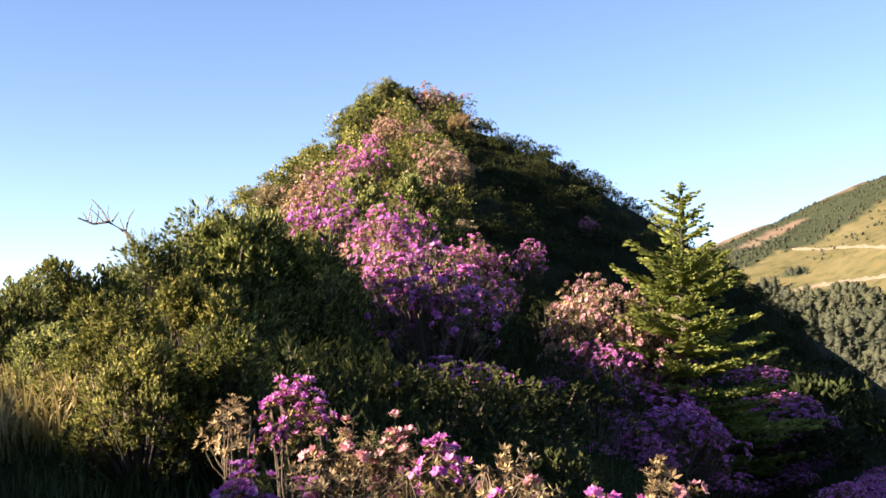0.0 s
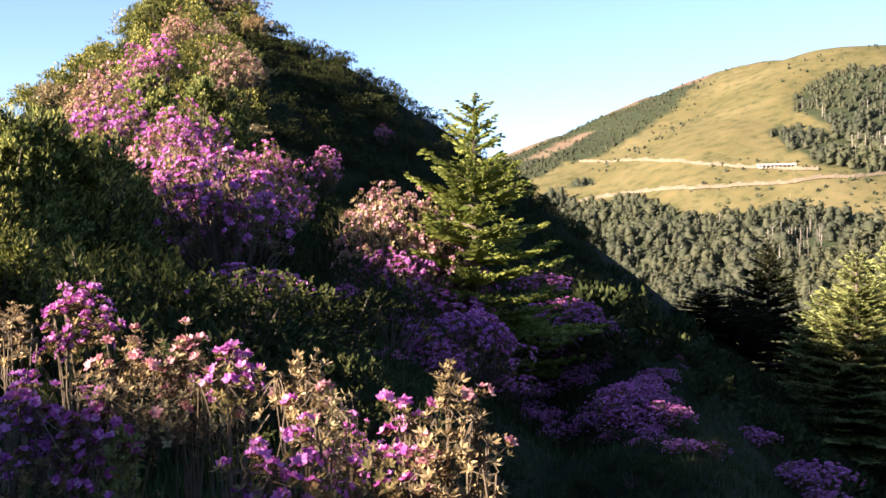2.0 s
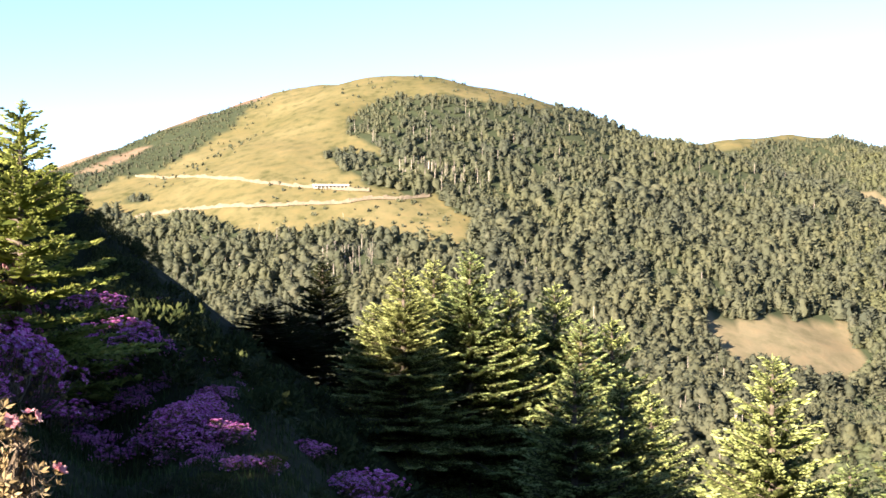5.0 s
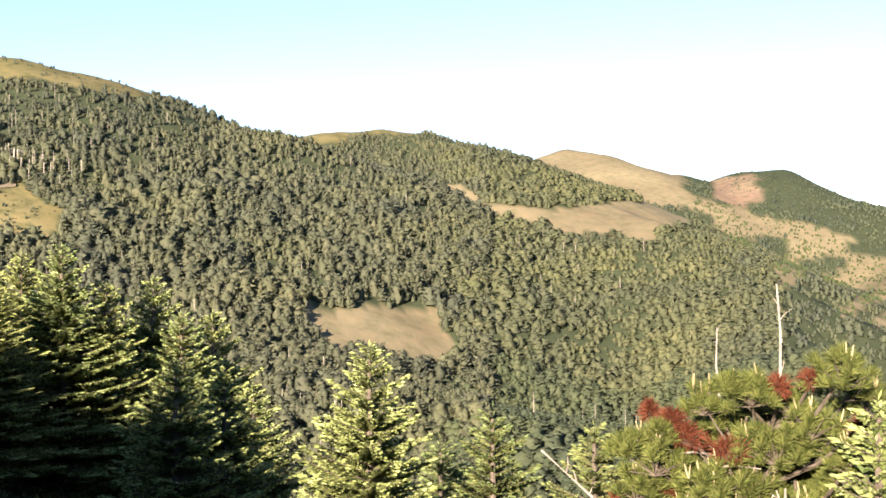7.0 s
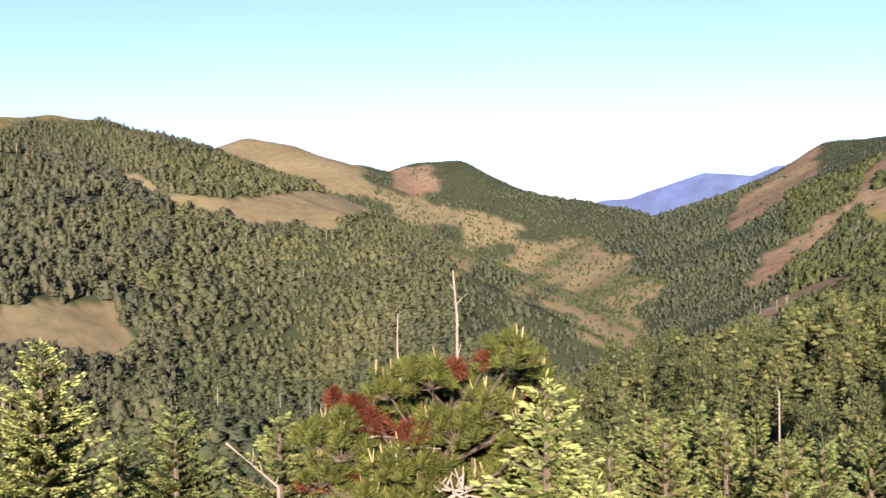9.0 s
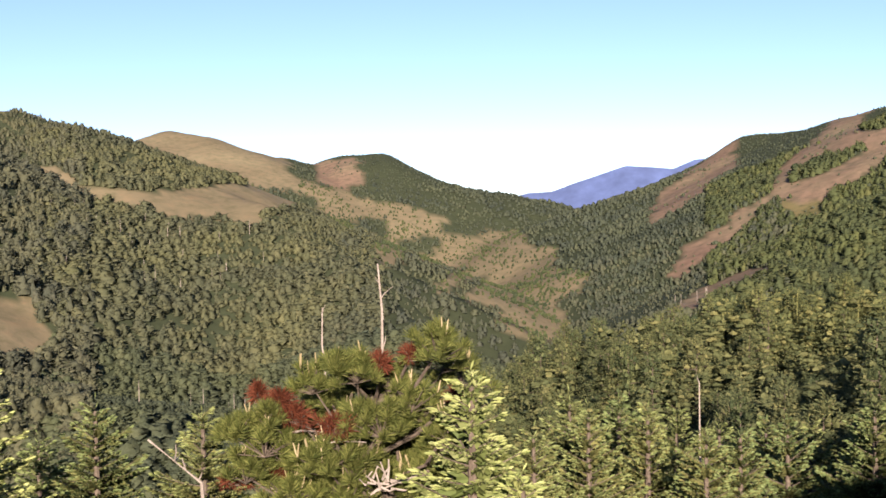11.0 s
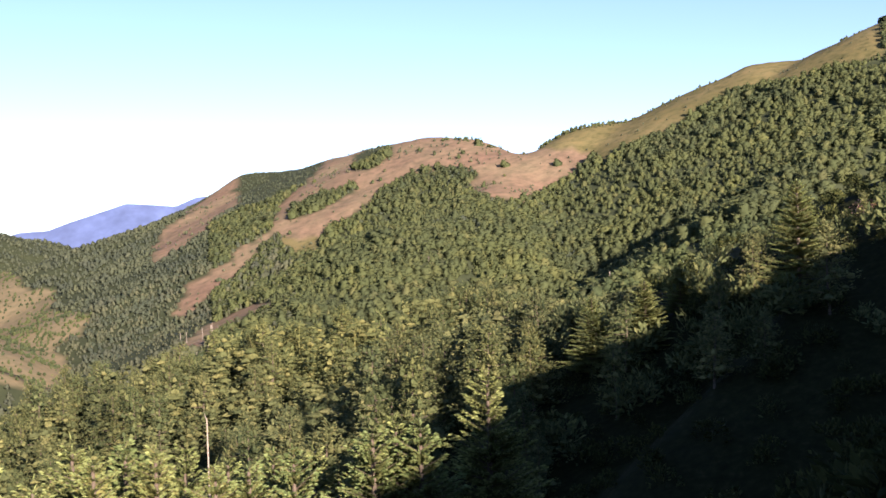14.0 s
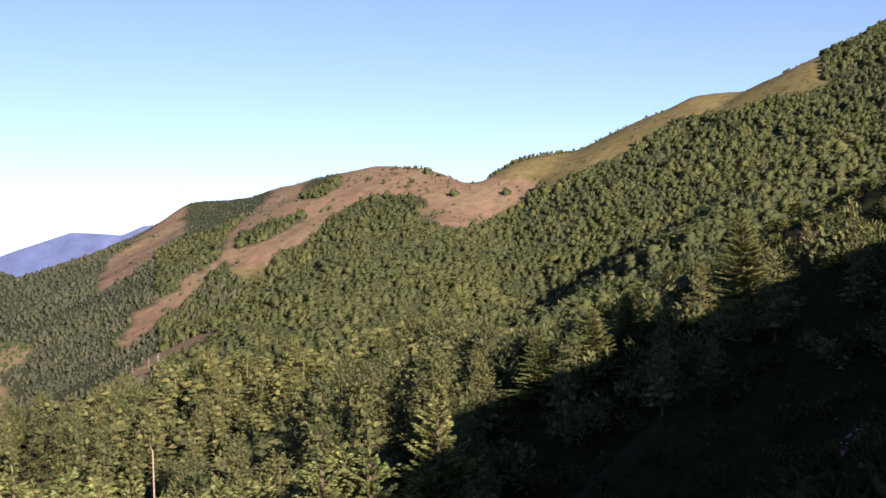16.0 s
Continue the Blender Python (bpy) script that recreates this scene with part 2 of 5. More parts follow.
SPUR = [(16.8, 1250, 76), (19.2, 1200, 56), (21.9, 1150, 42), (24.0, 1080, 27), (25.6, 1030, 10), (27.4, 980, -14), (28.7, 890, -36), (30.3, 820, -54), (32.0, 760, -67), (33.6, 700, -73), (36.0, 630, -79), (39.4, 480, -88)]
FACE = [(-20, 700, -55), (-12, 640, -48), (-6, 640, -42), (0, 600, -52), (8, 560, -62), (16, 520, -70), (24, 480, -80)]
PATCHED = [(15.6, 2500, 162), (18.2, 2351, 169.1), (19.7, 2301, 198.2), (21.6, 2259, 182.7), (23.1, 2251, 126.7), (24.9, 2297, 143.5), (26.6, 2344, 105.4), (28.3, 2344, 146.5),
    (30.2, 2300, 156), (31.6, 2310, 129.6), (33, 2332, 86.8), (33.8, 2345, 55), (36, 2380, 50.2), (37.9, 2411, 50.6), (39.8, 2441, -1), (41.7, 2471, -9)]
RIGHT = [(39.9, 2106, 12), (40.3, 2097, 1.1), (42.4, 2050, 55.5), (44.4, 2007, 87.2), (46, 1973, 116.2), (47.7, 1913, 146.4), (49.6, 1848, 134.3), (52.3, 1746, 144.7), (54.4, 1652, 152.1),
    (57.1, 1542, 153.6), (58.8, 1491, 150.8), (59.8, 1448, 136.8), (61.2, 1406, 126.4)]
RIGHT_NEAR = [(61.3, 1400, 110), (62.2, 1405, 98.5), (63.7, 1415, 144.6), (66.5, 1434, 148), (67.3, 1439, 144.3), (69, 1452, 156.8), (71.2, 1469, 178), (72.8, 1482, 222.4),
    (74.4, 1499, 224.8), (77.1, 1521, 224.3), (78.4, 1536, 238), (79.6, 1555, 279.1), (81.2, 1577, 310.5), (86, 1600, 346), (92, 1600, 360)]
RIGHT_SPUR = [(62.0, 1400, 104), (59.8, 1200, 61), (57.3, 1080, 36), (55.4, 980, 13), (53.2, 880, -13), (49.5, 780, -36), (46.9, 700, -52), (43.5, 600, -66)]
RIB = [(54.4, 1650, 140), (51.5, 1600, 70), (48.5, 1560, 5), (45.5, 1540, -50)]
RIB_LOW = [(31.0, 2300, 90), (33.5, 2100, 0), (36.0, 1900, -90), (37.5, 1700, -160)]
SHADE_RIB = [(84, 960, 140), (81, 900, 107), (79, 850, 84), (76.9, 800, 58), (75.3, 760, 42), (72.8, 720, 21), (70.1, 690, 3), (67.3, 670, -9), (64, 640, -40)]
PINE_SPUR = [(83, 128, 12), (81, 130, 8), (76.7, 125, 1), (72.7, 130, -3), (67.2, 140, -8), (63, 150, -10.5), (57.3, 165, -13), (54, 168, -16), (51.4, 172, -15), (48.6, 176, -17), (45.7, 180, -20), (41.7, 200, -23),
             (38, 220, -32), (35, 250, -52), (33, 270, -66)]
# crest line, fall of its flanks, breadth of its rounded top
CRESTS = [(NEAR, (0.80, 0.98), 1.4), (BANK, 0.5, 1.2), (SHOULDER, (0.92, 0.4), 0.7), (FLANK, 0.8, 1.0), (UNSEEN_CREST, 0.75, 3.0), (DOME, 0.48, 22), (BACK, 0.45, 16), (SPUR, (1.15, 0.42, 0), 25), (FACE, 0.30, 60), (PATCHED, 0.40, 22),
          (RIGHT, 0.45, 18), (RIGHT_NEAR, 0.50, 14), (RIGHT_SPUR, 0.45, 30), (RIB, 0.45, 30), (RIB_LOW, 0.40, 40), (SHADE_RIB, 0.55, 8), (PINE_SPUR, 0.5, 6)]
FAR = [(26, 4700, -52), (32.3, 4650, 47), (36, 4600, 77), (37.3, 4600, 104), (38.5, 4600, 108), (39.6, 4600, 140), (40.1, 4600, 152), (42.1, 4600, 203), (43.3, 4600, 196), (44.4, 4600, 187), (45.4, 4600, 220), (46.3, 4600, 226), (48.8, 4500, 250), (53, 4500, 262),
    (60, 4550, 222)]

# Saddles worn into the crests: bearing, distance, depth, breadth
SADDLES = [(-19.5, 1310, 14, 110), (-5.4, 1183, 9, 45), (-2.7, 1183, 5, 40), (5.0, 1120, 5, 40), (14.4, 1365, 5, 50), (17.0, 1290, 10, 60), (18.0, 2310, 14, 90), (23.2, 2250, 7, 70), (31.8, 2280, 9, 80), (33.5, 2275, 30, 95),
           (40.6, 1905, 8, 90), (42.4, 1890, 9, 80), (44.4, 1905, 17, 80), (46.0, 1908, 11, 70), (60.3, 1475, 5, 40), (62.2, 1410, 9, 40), (71.2, 1468, 8, 50), (78.4, 1550, 11, 50), (79.8, 1563, 7, 50)]


def xy(bearing, distance):
    return distance * math.sin(radians(bearing)), distance * math.cos(radians(bearing))


def wave(x, y, size, seed):
    """Smooth random relief between -1 and 1, with bumps about that many metres across."""
    rng = np.random.RandomState(seed)
    table = rng.rand(64, 64)
    u, v = np.asarray(x) / size + 100.3, np.asarray(y) / size + 100.7
    i, j = np.floor(u).astype(int), np.floor(v).astype(int)
    f, g = u - i, v - j
    f, g = f * f * (3 - 2 * f), g * g * (3 - 2 * g)
    a, b2 = table[i % 64, j % 64], table[(i + 1) % 64, j % 64]
    c, d = table[i % 64, (j + 1) % 64], table[(i + 1) % 64, (j + 1) % 64]
    return 2 * ((a * (1 - f) + b2 * f) * (1 - g) + (c * (1 - f) + d * f) * g) - 1


def tent(x, y, line, fall, breadth):
    best = np.full(x.shape, -1e9)
    pts = [(*xy(a, r), z) for a, r, z in line]
    for (x0, y0, z0), (x1, y1, z1) in zip(pts, pts[1:]):
        dx, dy = x1 - x0, y1 - y0
        s = np.clip(((x - x0) * dx + (y - y0) * dy) / (dx * dx + dy * dy + 1e-9), 0, 1)
        d = np.hypot(x - x0 - s * dx, y - y0 - s * dy)
        if isinstance(fall, tuple):     # left of the line's way, right of it
            slope = np.where(dx * (y - y0) - dy * (x - x0) > 0, fall[0], fall[1])
        else:
            slope = fall
        away = np.sqrt(d * d + breadth * breadth) - breadth
        best = np.maximum(best, z0 + s * (z1 - z0) - np.maximum(slope * away, 0.75 * (away - 4) if isinstance(fall, tuple) and len(fall) == 2 else 0))
    return best


def land(x, y):
    """The ground's height."""
    x, y = np.atleast_1d(np.asarray(x, float)), np.atleast_1d(np.asarray(y, float))
    r = np.hypot(x, y)
    soft = 0.25 + 0.012 * r
    z = np.full(x.shape, -230.0)
    for line, fall, breadth in CRESTS:
        t = tent(x, y, line, fall, breadth)
        h = np.clip(0.5 + 0.5 * (t - z) / soft, 0, 1)
        z = z + (t - z) * h + soft * h * (1 - h) * 0.5
    far = np.clip((r - 150) / 500, 0, 1)
    z = z + far * (5.0 * wave(x, y, 170, 3) + 3.0 * wave(x, y, 70, 4) + 1.2 * wave(x, y, 28, 5) - 5.5)
    for a, d, deep, wide in SADDLES:
        sx, sy = xy(a, d)
        z = z - deep * np.exp(-((x - sx) ** 2 + (y - sy) ** 2) / (2 * wide * wide))
    near = np.clip(r / 12, 0, 1)
    return z + near * (0.25 * wave(x, y, 4.3, 6) + 0.12 * wave(x, y, 1.7, 7))


def spot(bearing, distance, lift=0.0):
    x, y = xy(bearing, distance)
    return Vector((x, y, float(land(x, y)[0]) + lift))


# Clearings on the mountains: nearest and farthest distance, then corners as bearing and height, or bearing and angle over the lookout where True follows. The first kind is dry meadow, the second rust-coloured scrub.
DOME_MEADOW = (659, 1304, [(-20.8, 66), (-19.7, 77), (-17.6, 101), (-16.2, 121), (-14.8, 175), (-13.4, 200), (-8.5, 215), (-5.9, 215), (-4.0, 195),
    (-2.7, 175), (-0.3, 165), (-0.7, 127), (-3.1, 137), (-5.5, 148), (-8.3, 148), (-9.8, 138), (-10.7, 119), (-10.7, 104), (-8.7, 87), (-9.1, 82),
    (-11.3, 88), (-12.0, 81), (-9.8, 52), (-7.6, 45), (-6.5, 45), (-4.4, 25), (-5.0, 3), (-6.1, 6), (-8.7, 12), (-11.3, 16), (-14.1, 15), (-15.9, 16),
    (-17.8, 24), (-20.0, 23), (-20.8, 31), (-20.2, 37), (-20.5, 54)])
DOME_SHOULDER = (763, 1129, [(-24.8, 37), (-20.9, 73), (-20.1, 67), (-20.1, 52), (-21.4, 45), (-19.4, 35), (-20.5, 21), (-22.0, 30)])
CLEARING = (654, 852, [(6.6, -2.48), (7.4, -3.04), (8.8, -3.32), (10.2, -3.03), (11.7, -3.31), (13.4, -3.16), (13.5, -4.27), (14.4, -4.81), (14.2, -5.91), (13.3, -6.34), (11.6, -5.8),
    (10.2, -5.26), (8.0, -5.13), (7.6, -4.85), (7.0, -3.74)], True)
UPPER_CLEARING = (930, 1420, [(13.9, 2.99), (14.7, 2.85), (15.9, 1.97), (18.5, 1.61), (20.7, 1.7), (22.4, 1.96), (24.6, 1.79), (26.1, 1.07), (25.7, 0.68), (24.3, 0.48), (24.0, -0.08),
    (23.5, -0.21), (21.8, 0.38), (19.9, 0.32), (17.7, 1.01), (16.1, 1.42), (14.7, 1.98), (13.8, 2.31)], True)
CREST_MEADOW = (1150, 1560, [(4.8, 135), (8.6, 160), (11.1, 165), (12.6, 160), (12.5, 123), (10.8, 129), (8.6, 116), (6.1, 103), (4.8, 104)])
RIDGE_MEADOW = (1161, 1622, [(60.9, 4.47), (62.2, 4.59), (63.6, 5.82), (64.5, 6.33), (67.2, 6.37), (69.4, 7.14), (72.1, 8.29), (74.5, 8.5), (77.0, 9.18), (78.5, 9.8), (78.5, 7.99), (76.5, 7.53), (74.9, 7.13), (71.8, 6.83), (70.2, 5.86), (68.6, 5.01), (66.6, 4.43), (65.8, 3.78), (63.6, 3.88), (62.2, 4.31), (61.3, 3.98)], True)
TAN_FIELD = (1850, 2500, [(18.1, 4.1), (19.1, 4.7), (19.9, 4.98), (21.9, 4.69), (23.0, 4.12), (24.6, 3.69), (25.8, 2.98), (25.6, 2.48), (27.1, 1.84), (28.5, 1.54), (29.2, 1.02),
    (27.4, 1.05), (26.0, 1.52), (24.6, 1.71), (22.4, 1.9), (21.3, 2.42), (20.2, 2.82), (19.1, 3.38)], True)
RUST_SADDLE = (1962, 2465, [(26.7, 2.96), (28.8, 3.21), (29.2, 1.81), (27.7, 1.63), (26.9, 2.18)], True)
PATCHED_FACE = (880, 2250, [(27.0, 1.22), (28.8, 1.2), (31.6, 0.71), (33.3, 0.12), (33.1, -0.63), (34.4, -0.84), (36.8, -0.43), (37.5, -1.38), (38.8, -1.45), (38.6, -2.49),
    (40.4, -2.72), (39.9, -3.64), (38.7, -4.08), (39.3, -5.22), (38.5, -6.18), (36.5, -6.0), (35.5, -5.29), (35.8, -4.46), (34.3, -4.07), (32.4, -3.55), (32.9, -2.94), (34.3, -2.4),
    (32.7, -2.27), (31.6, -1.81), (30.2, -2.24), (29.2, -1.56), (29.8, -0.78), (27.7, -0.24), (27.1, 0.38)], True)
RUST_EDGE = (700, 1000, [(44.1, -4.62), (45.8, -3.6), (47.8, -2.76), (48.8, -2.48), (48.8, -2.9), (46.9, -3.69), (45.5, -4.49), (44.1, -5.01)], True)
FACE_WOODS = [(880, 2250, [(28.4, -0.0), (30.3, 0.25), (30.2, -1.01), (29.1, -0.99)], True),
    (880, 2250, [(30.9, -1.02), (32.0, -0.7), (33.1, -1.05), (32.5, -1.65), (31.3, -1.81)], True),
    (880, 2250, [(32.8, -3.97), (33.8, -3.06), (35.3, -2.74), (34.6, -3.35), (33.8, -3.98)], True),
    (1348, 1734, [(53.0, 3.83), (53.3, 4.56), (54.1, 5.03), (54.9, 5.06), (54.9, 4.45), (54.1, 3.85)], True),
    (1265, 1502, [(49.9, 1.5), (50.1, 1.97), (51.6, 2.68), (53.1, 3.13), (53.2, 2.85), (52.1, 2.27), (51.0, 1.8)], True)]
RUST_STRIP = (1370, 2126, [(47.0, 3.99), (47.6, 4.39), (47.3, 2.32), (46.4, 1.7), (45.6, 1.05), (44.9, 0.34), (44.2, 0.08), (43.3, -0.45), (43.2, 0.19), (43.7, 0.93), (44.5, 1.75),
    (45.7, 2.44)], True)
RUST_RIDGE = (1196, 1841, [(51.4, 3.93), (52.0, 4.82), (54.4, 5.43), (57.1, 5.79), (58.8, 5.72), (61.2, 4.75), (61.3, 4.07), (59.5, 3.54), (57.4, 3.87), (56.0, 3.45), (54.6, 2.95),
    (53.6, 2.15), (52.8, 1.42), (51.7, 1.17), (51.0, 0.91), (50.1, 1.05), (49.4, 0.95), (48.7, 0.55), (49.0, 1.3), (49.6, 2.18), (50.4, 2.99)], True)
RUST_TONGUE = (1040, 1444, [(51.7, 1.03), (51.7, 0.64), (50.4, 0.56), (49.3, 0.67), (48.1, 0.03), (47.3, -1.15), (45.8, -1.95), (44.7, -3.04), (43.9, -2.88), (44.7, -1.65), (45.9, -0.92), (47.3, 0.16), (48.7, 0.96), (50.1, 1.49)], True)
RUST_CORNER = (1050, 1480, [(58.8, 2.56), (59.5, 3.6), (61.2, 4.48), (62.2, 4.54), (63.6, 4.5), (65.2, 3.97), (63.4, 2.8), (62.2, 2.28), (60.9, 1.97), (59.4, 2.24)], True)
GREEN_CORNER = (1131, 1370, [(49.3, 0.57), (51.5, 0.79), (51.4, -0.16), (50.1, -0.46), (49.7, 0.02)], True)
CREST_STRIP = (1000, 1750, [(-25, 90), (-21, 124), (-17, 156), (-14.5, 168), (-14.5, 200), (-17, 195), (-21, 170), (-25, 130)])
BARE_END = (969, 1261, [(-23.8, 75), (-21.0, 109), (-19.9, 115), (-20.5, 98), (-22.7, 76)])
MEADOWS = [DOME_MEADOW, DOME_SHOULDER, CREST_MEADOW, RIDGE_MEADOW, GREEN_CORNER]
SCRUBS = [RUST_TONGUE, RUST_CORNER, RUST_SADDLE, RUST_STRIP, RUST_RIDGE, RUST_EDGE, BARE_END, CREST_STRIP]
# dry clearings with sunlight put into a paler ground colour
SUN_PALED_STRAWS = [CLEARING, UPPER_CLEARING, TAN_FIELD, PATCHED_FACE]


def inside(bearing, height, corners):
    hit = np.zeros(bearing.shape, bool)
    for (a0, z0), (a1, z1) in zip(corners, corners[1:] + corners[:1]):
        if z0 == z1:
            continue
        hit ^= ((z0 > height) != (z1 > height)) & (bearing < a0 + (height - z0) * (a1 - a0) / (z1 - z0))
    return hit


def cover(x, y, z):
    """Where meadow, rust-coloured scrub, sun-paled straw and near grass grow, 0 or 1."""
    r, bearing = np.hypot(x, y), np.degrees(np.arctan2(x, y))
    wob, woz = 0.2 * wave(x, y, 45, 11) + 0.14 * wave(x, y, 18, 12), 3 * wave(x, y, 60, 13) + 2.5 * wave(x, y, 22, 14)
    steep, masks = np.degrees(np.arctan2(z - 1.6, np.maximum(r, 1))), []
    for kind in (MEADOWS, SCRUBS, SUN_PALED_STRAWS):
        m = np.zeros(x.shape, bool)
        for near, far, corners, *seen in kind:
            m |= (r > near) & (r < far) & inside(bearing + wob, steep + 0.045 * woz * 600 / np.maximum(r, 600) if seen else z + woz, corners)
        masks.append(m.astype(float))
    for near, far, corners, _ in FACE_WOODS:
        for m in masks[1:]:
            m[(r > near) & (r < far) & inside(bearing + 0.5 * wob, steep, corners)] = 0
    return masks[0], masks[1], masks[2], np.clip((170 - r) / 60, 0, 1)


def part(name, data, mat, parent=None, label=""):
    """A mesh, given as (points, faces) or a bmesh, as one object under its thing."""
    me = bpy.data.meshes.new(name)
    if isinstance(data, bmesh.types.BMesh):
        data.to_mesh(me)
        data.free()
    else:
        me.from_pydata([tuple(p) for p in data[0]], [], [tuple(f) for f in data[1]])
    me.materials.append(mat)
    ob = new(name, me)
    ob.parent = parent
    return tagged(ob, label) if label else ob


def quick_mesh(name, points, faces):
    """The same for large arrays; all faces have as many corners."""
    me = bpy.data.meshes.new(name)
    n, k = faces.shape
    me.vertices.add(len(points))
    me.vertices.foreach_set("co", points.astype(np.float32).ravel())
    me.loops.add(n * k)
    me.loops.foreach_set("vertex_index", faces.astype(np.int32).ravel())
    me.polygons.add(n)
    me.polygons.foreach_set("loop_start", np.arange(0, n * k, k, dtype=np.int32))
    me.update(calc_edges=True)
    return me


def build_ground():
    """One sheet from underfoot to the horizon."""
    bearings = np.concatenate([np.arange(-66, 92, 0.38), np.arange(92, 294, 3.0)])
    rings = np.concatenate([[0.004, 0.3], 0.6 * 1.025 ** np.arange(0, 290), 760 * 1.012 ** np.arange(0, 100), 2600 * 1.03 ** np.arange(0, 22)])
    rings = np.append(rings[rings < 4880], 4890.0)
    a, r = np.meshgrid(np.radians(bearings), rings)
    x, y = (r * np.sin(a)).ravel() + 0.02, (r * np.cos(a)).ravel() + 0.02
    z = land(x, y)
    n, k = len(bearings), len(rings)
    i, j = np.meshgrid(np.arange(k - 1), np.arange(n), indexing="ij")
    j2 = (j + 1) % n
    faces = np.stack([i * n + j, (i + 1) * n + j, (i + 1) * n + j2, i * n + j2], -1).reshape(-1, 4)[:, ::-1]
    x, y, z = np.append(x, 0), np.append(y, 0), np.append(z, z[:n].mean())
    me = quick_mesh("ground", np.stack([x, y, z], -1), faces)
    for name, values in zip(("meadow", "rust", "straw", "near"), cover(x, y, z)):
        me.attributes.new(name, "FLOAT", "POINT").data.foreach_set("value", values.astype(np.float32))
    me.polygons.foreach_set("use_smooth", np.ones(len(me.polygons), bool))
    me.materials.append(GROUND)
    return tagged(new("ground", me), "mountain slopes with dry meadows, forest floor and grassy banks", "ground", kind="structure")


build_ground()


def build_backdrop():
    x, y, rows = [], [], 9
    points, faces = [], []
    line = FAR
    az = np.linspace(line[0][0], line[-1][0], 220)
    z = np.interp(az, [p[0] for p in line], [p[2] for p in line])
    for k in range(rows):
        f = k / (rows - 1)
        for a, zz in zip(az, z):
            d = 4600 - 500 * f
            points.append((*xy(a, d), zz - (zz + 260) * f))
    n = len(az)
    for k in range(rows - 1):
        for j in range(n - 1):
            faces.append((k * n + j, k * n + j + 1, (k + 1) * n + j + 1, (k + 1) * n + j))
    ob = part("backdrop", (points, faces), HAZE_BLUE)
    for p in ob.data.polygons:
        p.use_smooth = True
    tagged(ob, "distant mountain range, haze put into its blue colour", "mountain range", kind="structure")


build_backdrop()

# ---------------------------------------------------------------- forests on the far slopes


def canopy(rng, sides, levels, top):
    """A far tree, one metre high: an uneven rounded crown."""
    points, faces = [], []
    for k, (z, w) in enumerate(levels):
        for q in range(sides):
            a = 2 * math.pi * q / sides + 0.6 * k + rng.uniform(-0.3, 0.3)
            r = w * rng.uniform(0.5, 1.5)
            points.append((r * math.cos(a), r * math.sin(a), z + rng.uniform(-0.12, 0.12)))
    points.append((rng.uniform(-0.05, 0.05), rng.uniform(-0.05, 0.05), top))
    n = len(levels)
    for k in range(n - 1):
        for q in range(sides):
            a, b2 = k * sides + q, k * sides + (q + 1) % sides
            faces += [(a, b2, b2 + sides), (a, b2 + sides, a + sides)]
    faces += [((n - 1) * sides + q, (n - 1) * sides + (q + 1) % sides, n * sides) for q in range(sides)]
    return np.array(points), np.array(faces)


def cone_tree(rng):
    return canopy(rng, 4, ((0.05, 0.16), (0.42, 0.165), (0.76, 0.09)), 1.0)


def clump_tree(rng):
    return canopy(rng, 4, ((0.08, 0.19), (0.48, 0.22), (0.80, 0.15)), 0.97)


def sprayed(rng, tree, count=11, fine=1.0):
    """The same with pointed sprays standing out of the crown."""
    points, faces = [np.array(p) for p in tree[0]], [tuple(f) for f in tree[1]]
    for k in range(count):
        a, f = 2.4 * k + rng.uniform(-0.4, 0.4), 0.15 + 0.8 * (k + rng.rand()) / count
        out = np.array((math.cos(a), math.sin(a), 0.0))
        p = out * 0.20 * (1.05 - f) ** 0.6 + np.array((0, 0, f))
        way = out * rng.uniform(0.5, 1.0) + np.array((0, 0, rng.uniform(-0.3, 0.9)))
        side = np.cross(way, rng.uniform(-1, 1, 3))
        side = side / (np.linalg.norm(side) + 1e-6) * rng.uniform(0.05, 0.08) * fine
        ln = rng.uniform(0.14, 0.24) * fine
        s = len(points)
        points += [p - side, p + side, p + way * ln]
        faces.append((s, s + 1, s + 2))
    return np.array(points), np.array(faces)


def plant(name, label, category, kinds, places, heights, widths, mat, seed, smooth=False):
    """Many far plants in one mesh."""
    rng = np.random.RandomState(seed)
    pick = rng.randint(0, len(kinds), len(places))
    points, faces, base = [], [], 0
    for q, (pts, fs) in enumerate(kinds):
        w = np.where(pick == q)[0]
        if not len(w):
            continue
        turn = rng.uniform(0, 2 * math.pi, len(w))
        c, s = np.cos(turn)[:, None], np.sin(turn)[:, None]
        hh, ww = heights[w][:, None], (heights[w] * widths[w])[:, None]
        p = np.stack([(pts[:, 0] * c - pts[:, 1] * s) * ww, (pts[:, 0] * s + pts[:, 1] * c) * ww, pts[:, 2] * hh], -1) + places[w][:, None, :]
        points.append(p.reshape(-1, 3))
        faces.append((fs[None] + (np.arange(len(w)) * len(pts))[:, None, None] + base).reshape(-1, 3))
        base += len(w) * len(pts)
    me = quick_mesh(name, np.concatenate(points), np.concatenate(faces))
    me.materials.append(mat)
    me.polygons.foreach_set("use_smooth", np.full(len(me.polygons), smooth))
    return tagged(new(name, me), label, category, kind="stuff")


